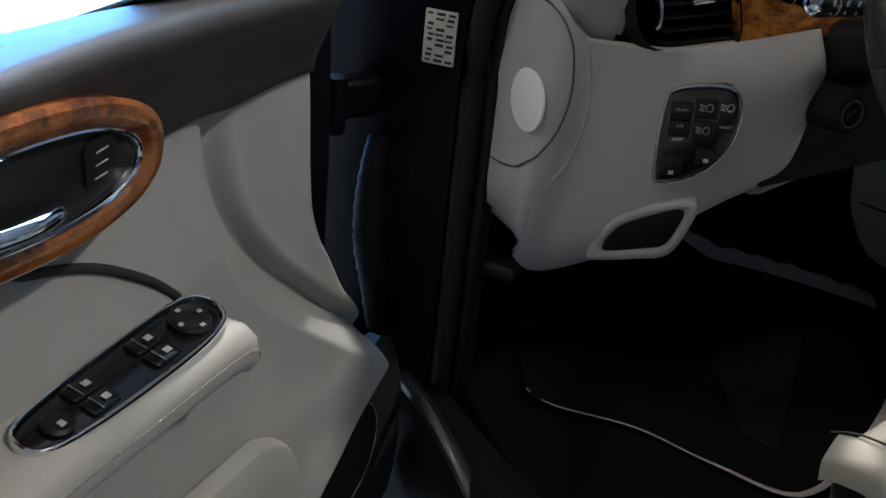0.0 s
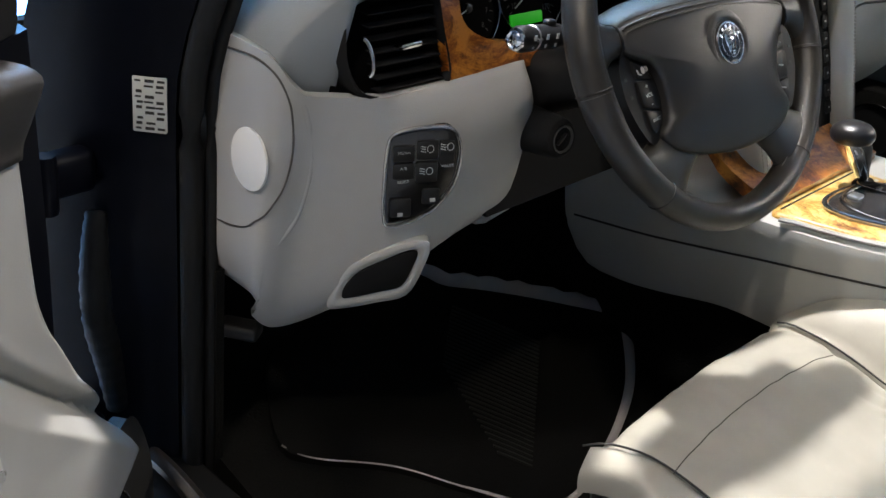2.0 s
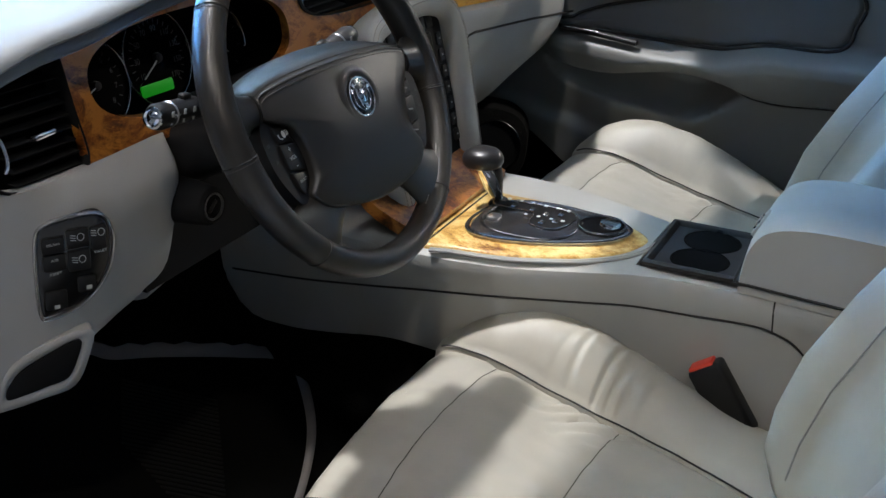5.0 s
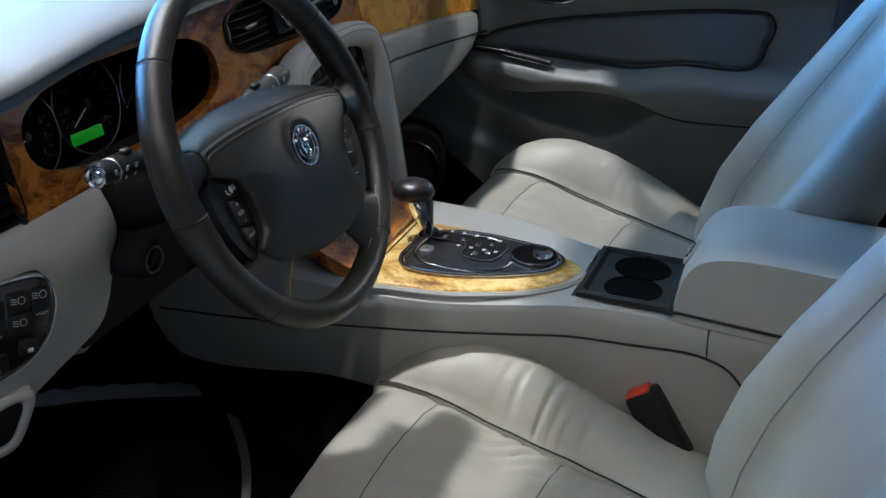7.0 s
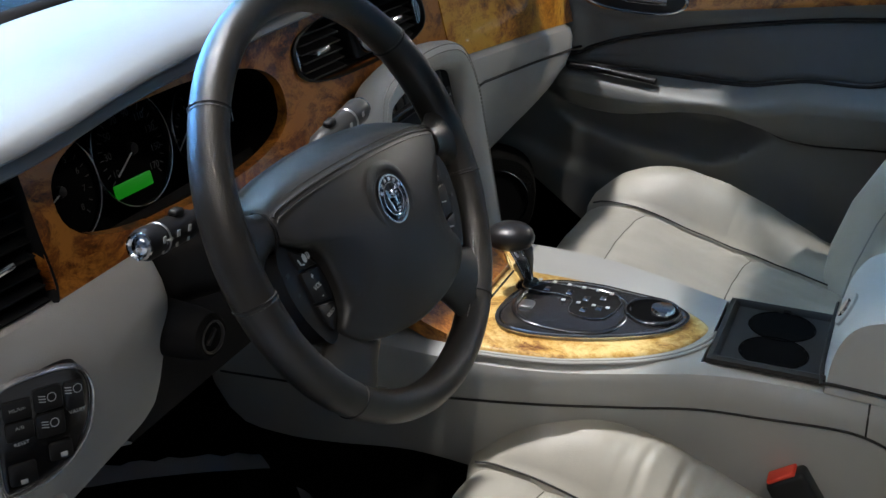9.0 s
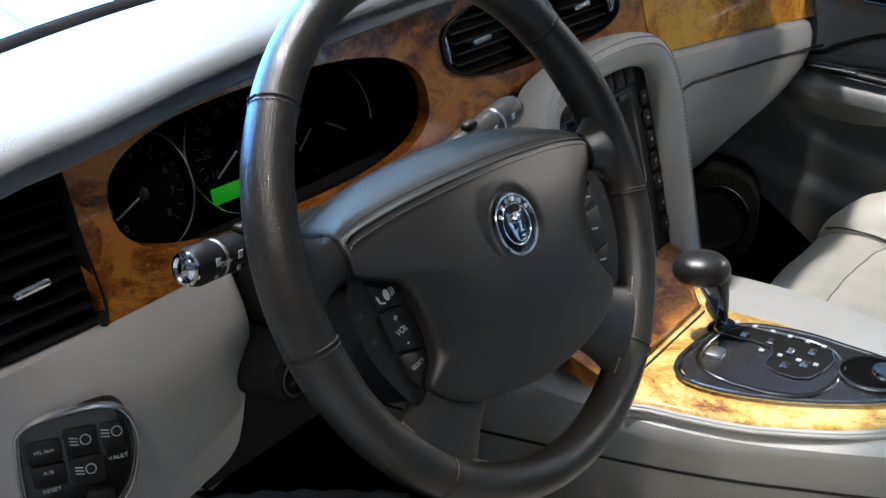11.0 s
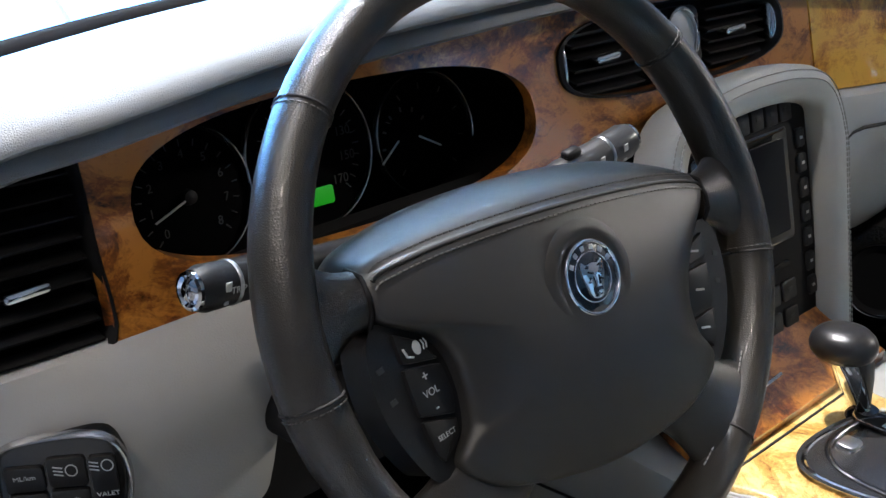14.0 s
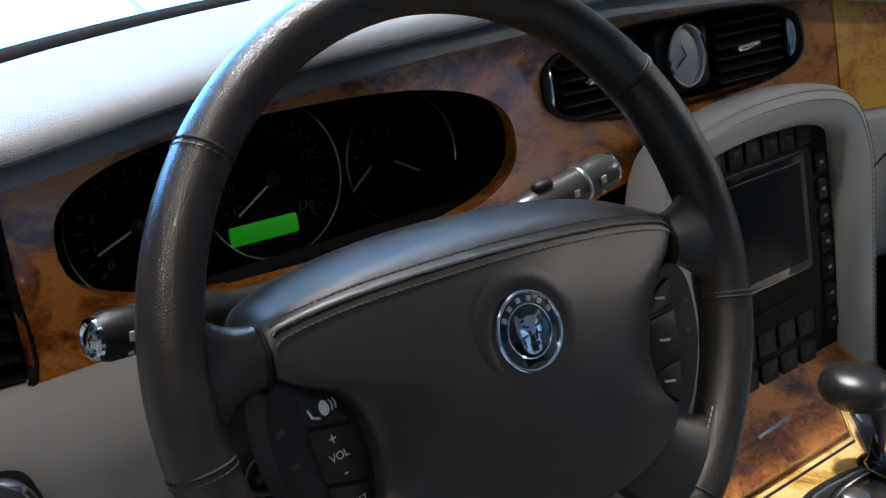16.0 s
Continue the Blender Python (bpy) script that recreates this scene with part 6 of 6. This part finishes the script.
part("pocket", slab(flat_loop([(-0.17, 0.325), (-0.22, 0.335), (-0.4, 0.34), (-0.7, 0.34), (-0.7, 0.1), (-0.2, 0.1), (-0.1, 0.12), (-0.1, 0.2), (-0.13, 0.29)], 5), PK @ pose(0, 0, 0.006), 0.02, 0.01), HIDE, door, "pale map pocket", local=True)

# ---- passenger door ----
pdoor = thing("door_2", (1.1, -0.2, 0.1), "closed passenger door with grey panel and dark leather insert", "car door", kind="structure")


arm_low = curve1([-0.6, -0.44, -0.33, -0.27, -0.235, -0.2, -0.16, -0.1, -0.06, 0.0, 0.05, 0.1, 0.13, 0.2, 0.3], [0.486, 0.484, 0.473, 0.477, 0.487, 0.493, 0.496, 0.490, 0.481, 0.468, 0.466, 0.471, 0.483, 0.51, 0.54])
recess_low = curve1([-0.6, -0.44, -0.33, -0.27, -0.235, -0.2, -0.175, -0.147, -0.09, -0.03, 0.06, 0.11, 0.14, 0.2, 0.3], [0.486, 0.484, 0.473, 0.470, 0.455, 0.430, 0.416, 0.411, 0.417, 0.422, 0.432, 0.45, 0.478, 0.51, 0.54])
pocket_top = curve1([-0.6, -0.15, 0.0, 0.08, 0.145, 0.16, 0.3], [0.25, 0.315, 0.342, 0.358, 0.368, 0.38, 0.385])
strip_low = curve1([-0.56, -0.40, -0.291, -0.128, -0.008, 0.048, 0.085, 0.12, 0.3], [0.752, 0.726, 0.706, 0.677, 0.657, 0.653, 0.66, 0.675, 0.69])
arm_top = curve1([-0.6, -0.46, -0.29, -0.24, -0.19, -0.08, 0.0, 0.11, 0.2, 0.3], [0.592, 0.585, 0.571, 0.556, 0.545, 0.540, 0.541, 0.545, 0.55, 0.55])


def step(v, w):
    return 1 / (1 + math.exp(max(-40, min(40, -v / w))))


def pd_x(y, z):
    """Inner face of the passenger door: a scooped armrest, a recess under it and a lower pocket."""
    front = step(0.135 - y, 0.008)
    lo, hi = arm_low(y), arm_top(y) - 0.012
    rise = max(0.0, min(1.0, (z - lo) / max(0.03, hi - 0.022 - lo)))
    arm_ = (0.024 * step(z - lo, 0.002) + 0.042 * rise**0.8) * step(arm_top(y) - z, 0.005) * front
    arm_ *= 0.8 + 0.2 * step(-y, 0.05)
    rl_ = recess_low(y)
    deep = max(0.0, min(1.0, (lo - rl_) / 0.05))
    hollow = 0.055 * deep * step(lo - z, 0.0015) * (step(z - rl_, 0.004) * max(0.0, min(1.0, (z - rl_) / 0.05)) ** 0.5)
    ledge = 0.02 * deep * step(rl_ - z, 0.002) * math.exp(-(((rl_ - z) / 0.05) ** 2))
    pocket = 0.022 * step(pocket_top(y) - z, 0.004)
    rail = 0.03 * step(z - strip_low(y) + 0.008, 0.006)
    return 1.12 - arm_ + hollow - ledge - pocket - rail


door_foot = curve1([-0.6, -0.1, 0.07, 0.12, 0.17, 0.25, 0.32], [0.1, 0.16, 0.272, 0.305, 0.334, 0.35, 0.36])
ysd = span(0.30, -0.56, 70)
rows = [[V(pd_x(y, max(z, door_foot(y))), y, max(z, door_foot(y) - 0.002)) for y in ysd] for z in span(0.1, 0.80, 190)]
# panel vinyl and insert hide both darkened for the shade on this door
part("panel", sheet(rows, (0.04, 0, 0), sharp=70), surface("shaded_door_vinyl", (0.175, 0.175, 0.165), 0.5, 700, 0.15, 0.06), pdoor, "grey moulded panel")
part("arm_crease", tube([V(pd_x(y, arm_low(y) - 0.004) - 0.001, y, arm_low(y) - 0.004) for y in span(0.12, -0.54, 60)], 0.0022, 6), GROOVE, pdoor)
ins = [(0.112, 0.552), (0.09, 0.563), (0.072, 0.575), (0.019, 0.598), (-0.06, 0.622), (-0.16, 0.647), (-0.30, 0.677), (-0.40, 0.692), (-0.434, 0.692), (-0.447, 0.672), (-0.438, 0.64), (-0.418, 0.596), (-0.30, 0.584), (-0.24, 0.569), (-0.19, 0.559), (-0.05, 0.555)]
il = flat_loop([(y, z) for y, z in ins], 5)
c_ = sum(il, Vector((0, 0))) / len(il)
rings = [[V(pd_x(p.x, p.y) + 0.004, p.x, p.y) for p in il]] + [[V(pd_x(q.x, q.y) - h, q.x, q.y) for q in [c_ + (p - c_) * s for p in il]] for s, h in ((0.99, 0.003), (0.95, 0.006), (0.7, 0.008), (0.4, 0.008), (0.05, 0.008))]
part("insert", loft(rings, sharp=70), surface("shaded_insert_hide", (0.115, 0.118, 0.115), 0.45, 900, 0.25, 0.08, kind="hide"), pdoor, "darker grey leather insert, further darkened for shade")
part("insert_gap", tube([V(pd_x(p.x, p.y) - 0.003, p.x, p.y) for p in inset(il, -0.004)], 0.0035, 6, True), GROOVE, pdoor)
part("wood_strip", sheet([[V(pd_x(y, z) - 0.006 + 0.004 * (k in (0, 5)), y, z) for k, z in enumerate(span(strip_low(y), strip_low(y) + 0.052, 6))] for y in span(0.115, -0.5, 40)], (0.01, 0, 0)), WOOD, pdoor, "walnut strip")
hb = cr([(1.075, 0.105, 0.548), (1.07, 0.06, 0.55), (1.066, 0.0, 0.549), (1.062, -0.055, 0.547)], 5)
part("pull_plate", tube([p + V(0.008, 0, 0.001) for p in hb], 0.0085, 10, flat=0.7), BLACK, pdoor, "black pull cup")
part("chrome_trim", tube([p + V(0.0, 0, 0.0055) for p in hb][1:9], 0.0022, 8), CHROME, pdoor, "chrome trim on the pull")
hnd = basis((1.098, 0.003, 0.689), (0, -1, 0), (-1, 0, 0))
part("handle_cup", slab(oval(0.09, 0.028, 32, 2.4), hnd @ pose(0, 0, 0.022), 0.02, 0.003), BLACK, pdoor, "black handle cup")
part("handle_rim", frame_ring(oval(0.095, 0.032, 32, 2.4), oval(0.088, 0.027, 32, 2.4), hnd @ pose(0, 0, 0.021), 0.004), CHROME, pdoor)
part("door_lever", tube([hnd @ V(-0.06, 0, 0.028), hnd @ V(0, -0.006, 0.032), hnd @ V(0.06, -0.004, 0.03)], 0.007, 8), CHROME, pdoor, "chrome lever")
SPK = basis((0.97, 0.175, 0.318), (0, 1, 0), (-1, -0.35, 0.15))
part("speaker_panel", slab(oval(0.075, 0.075, 32, 2.6), SPK @ pose(0.01, 0, -0.002), 0.17, 0.006), CARPET, pdoor, "black carpeted speaker housing")
spk = part("speaker", lathe([(0.05, 0.0), (0.049, 0.003), (0.041, 0.0), (0, -0.003)], SPK, 36), MATTE, pdoor, "round black speaker")
part("speaker_ring", frame_ring(oval(0.053, 0.053, 48), oval(0.0505, 0.0505, 48), SPK, 0.004), SMOKED, spk)

# ---- shell of the car ----
shell = thing("cabin_shell", (0.4, 0.0, -0.1), "dark navy saloon body round the cabin", "car body", kind="structure")
part("right_side", sheet([[V(1.2, y, z) for z in span(-0.1, 0.80, 4)] for y in span(-2.2, 1.0, 6)], (0.06, 0, 0)), NAVY, shell, "dark navy side")
roof_rows = []
for y in span(-1.9, 0.13, 16):
    roof_rows.append([V(0.4 + 0.62 * u, y, 1.30 - 0.05 * u * u - 0.055 * max(0, (y + 0.35) / 0.4) ** 2 - 0.2 * max(0, (-y - 1.2) / 0.7) ** 2) for u in span(-1, 1, 10)])
part("roof", sheet(roof_rows, (0, 0, 0.03)), TRIM, shell, "grey headlining under the roof")
part("right_pillar", tube(cr([(1.03, 0.15, 1.20), (1.12, 0.45, 0.97), (1.17, 0.8, 0.74)], 6), 0.035, 10), DARK_TRIM, shell, "right windscreen pillar")
part("left_pillar", tube(cr([(-0.24, 0.15, 1.20), (-0.33, 0.45, 0.97), (-0.40, 0.8, 0.74)], 6), 0.035, 10), NAVY, shell, "left windscreen pillar")
part("middle_pillar", box(pose(1.13, -0.62, 0.7, 0, -8), 0.08, 0.14, 1.1, 0.02), DARK_TRIM, shell, "dark pillar behind the passenger door")
part("rear_wall", sheet([[V(x, -1.75, z) for z in span(-0.1, 1.15, 4)] for x in span(-0.5, 1.25, 4)], (0, -0.03, 0)), CARPET, shell, "dark rear of the cabin")
part("left_rear_side", sheet([[V(-0.44, y, z) for z in span(-0.1, 1.2, 4)] for y in span(-1.8, -0.95, 4)], (-0.05, 0, 0)), NAVY, shell, "dark left rear side")
# bonnet, cowl and wipers before the screen
bon = []
for y in span(0.625, 1.9, 16):
    bon.append([V(0.4 + 0.85 * u, y, 0.652 - 0.09 * (y - 0.625) - 0.06 * u * u + 0.03 * math.exp(-((u * 3) ** 2))) for u in span(-1, 1, 18)])
# the navy body colour lightened here; bright reflections are put into it
part("bonnet", sheet(bon, (0, 0, -0.03)), surface("navy_lacquer_lightened", (0.08, 0.2, 0.32), 0.22, 300, 0.0, 0.15, metal=0.6, coat=1.0), shell, "navy metallic bonnet, lightened for its reflections")
part("cowl", sheet([[V(0.4 + 0.85 * u, y, 0.665 - 0.06 * (y - 0.42) - 0.02 * u * u) for y in span(0.40, 0.63, 6)] for u in span(-1, 1, 14)], (0, 0, -0.02)), BLACK, shell, "black scuttle")
for a, b in (((-0.2, 0.66, 0.668), (0.42, 0.72, 0.672)), ((0.35, 0.70, 0.672), (0.95, 0.68, 0.66))):
    part("wiper", tube([V(*a), (V(*a) + V(*b)) / 2 + V(0, 0.01, 0.004), V(*b)], 0.004, 8), BLACK, shell, "black wiper blade")
ws = []
for t in span(0, 1, 10):
    ws.append([V(0.4 + (0.78 - 0.14 * t) * u, 0.72 - 0.56 * t - 0.12 * u * u * (1 - t), 0.69 + 0.515 * t - 0.01 * u * u) for u in span(-1, 1, 12)])
glass = part("windscreen", sheet(ws, (0, 0.004, 0.003)), clear_glass("windscreen_glass"), shell, "clear windscreen")
glass.visible_shadow = False

# ---- the hall round the car ----
floor_tile = surface("pale_floor_tile", (0.74, 0.76, 0.78), 0.16, 30, 0.05, 0.08, patch_scale=0.8)
setting("ground", sheet([[V(x, y, -0.356) for y in span(-60, 60, 3)] for x in span(-60, 60, 3)], (0, 0, -0.1)), surface("tile_grout", (0.3, 0.31, 0.32), 0.8, 60, 0.2, 0.15), "pale grey tiled hall floor", "floor")
ground = bpy.data.objects["ground"]
tile_mesh = box(pose(0, 0, -0.354), 0.994, 0.994, 0.008, 0.002)
for i in range(-5, 6):
    for j in range(1, 8):
        if abs(i - 0.4) < 2 and j < 2:
            continue
        tl = bpy.data.objects.new("floor_tile", tile_mesh)
        scene.collection.objects.link(tl)
        tl.parent = ground
        tl.matrix_world = pose(i + 0.2, j + 0.55, 0)
        if not tile_mesh.materials:
            tile_mesh.materials.append(floor_tile)
# unseen walls and ceiling, kept dark so that little light bounces back
WALL = surface("hall_plaster", (0.12, 0.12, 0.12), 0.8, 60, 0.1, 0.08, patch_scale=0.7)
setting("wall_south", box(pose(0, -9, 2.6), 22, 0.3, 6, 0.02), WALL, "plain dark hall wall out of view", "wall")
setting("wall_north", box(pose(-6.8, 8.8, 2.6), 8.5, 0.3, 6, 0.02), WALL, "plain hall wall beside the glowing panels", "wall")
setting("wall_west", box(pose(-11, 0, 2.6), 0.3, 18, 6, 0.02), WALL, "plain dark hall wall out of view", "wall")
setting("wall_east", box(pose(11, 0, 2.6), 0.3, 18, 6, 0.02), surface("hall_panel_dark", (0.12, 0.12, 0.13), 0.7, 60, 0.1, 0.1), "plain dark hall wall", "wall")
setting("ceiling", box(pose(0, 0, 5.75), 22.4, 18.4, 0.3, 0.02), surface("hall_ceiling", (0.1, 0.1, 0.105), 0.9, 60, 0.1, 0.08), "dark hall ceiling", "ceiling")
# bright panelled wall ahead, made to glow blue to light the cabin
gw = thing("glow_wall_1", (0, 8.6, -0.35), "pale blue panelled hall wall made to glow", "window", kind="structure")
part("glow_panel", box(pose(3.0, 8.9, 2.2), 11.0, 0.05, 5.1, 0.0005), plain("pale_blue_glow", (0.13, 0.45, 1.0), 0.6, emit=GLOW), gw, "glowing pale blue wall panel")
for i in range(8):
    part("upright_joint", box(pose(-2.45 + 1.56 * i, 8.6, 2.2), 0.07, 0.12, 5.1, 0.01), SATIN, gw, "thin grey wall joint")
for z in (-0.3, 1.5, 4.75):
    part("cross_joint", box(pose(3.0, 8.6, z), 11.0, 0.1, 0.08, 0.01), SATIN, gw)

# unseen glowing panel added overhead for reflections on the cover and bonnet
rl = thing("glow_ceiling", (3.0, 5.2, 5.55), "added pale blue glowing panel overhead, out of view", "roof light", kind="structure")
part("glow_sheet", box(pose(3.0, 5.2, 5.57), 8.0, 2.4, 0.03, 0.002), plain("pale_blue_overhead_glow", (0.64, 0.89, 1.0), 0.6, emit=CEILING_GLOW), rl, "added pale blue glowing sheet")
for x in span(-1.0, 7.0, 6):
    part("glow_sheet_bar", box(pose(x, 5.2, 5.53), 0.05, 2.4, 0.05, 0.005), SATIN, rl)
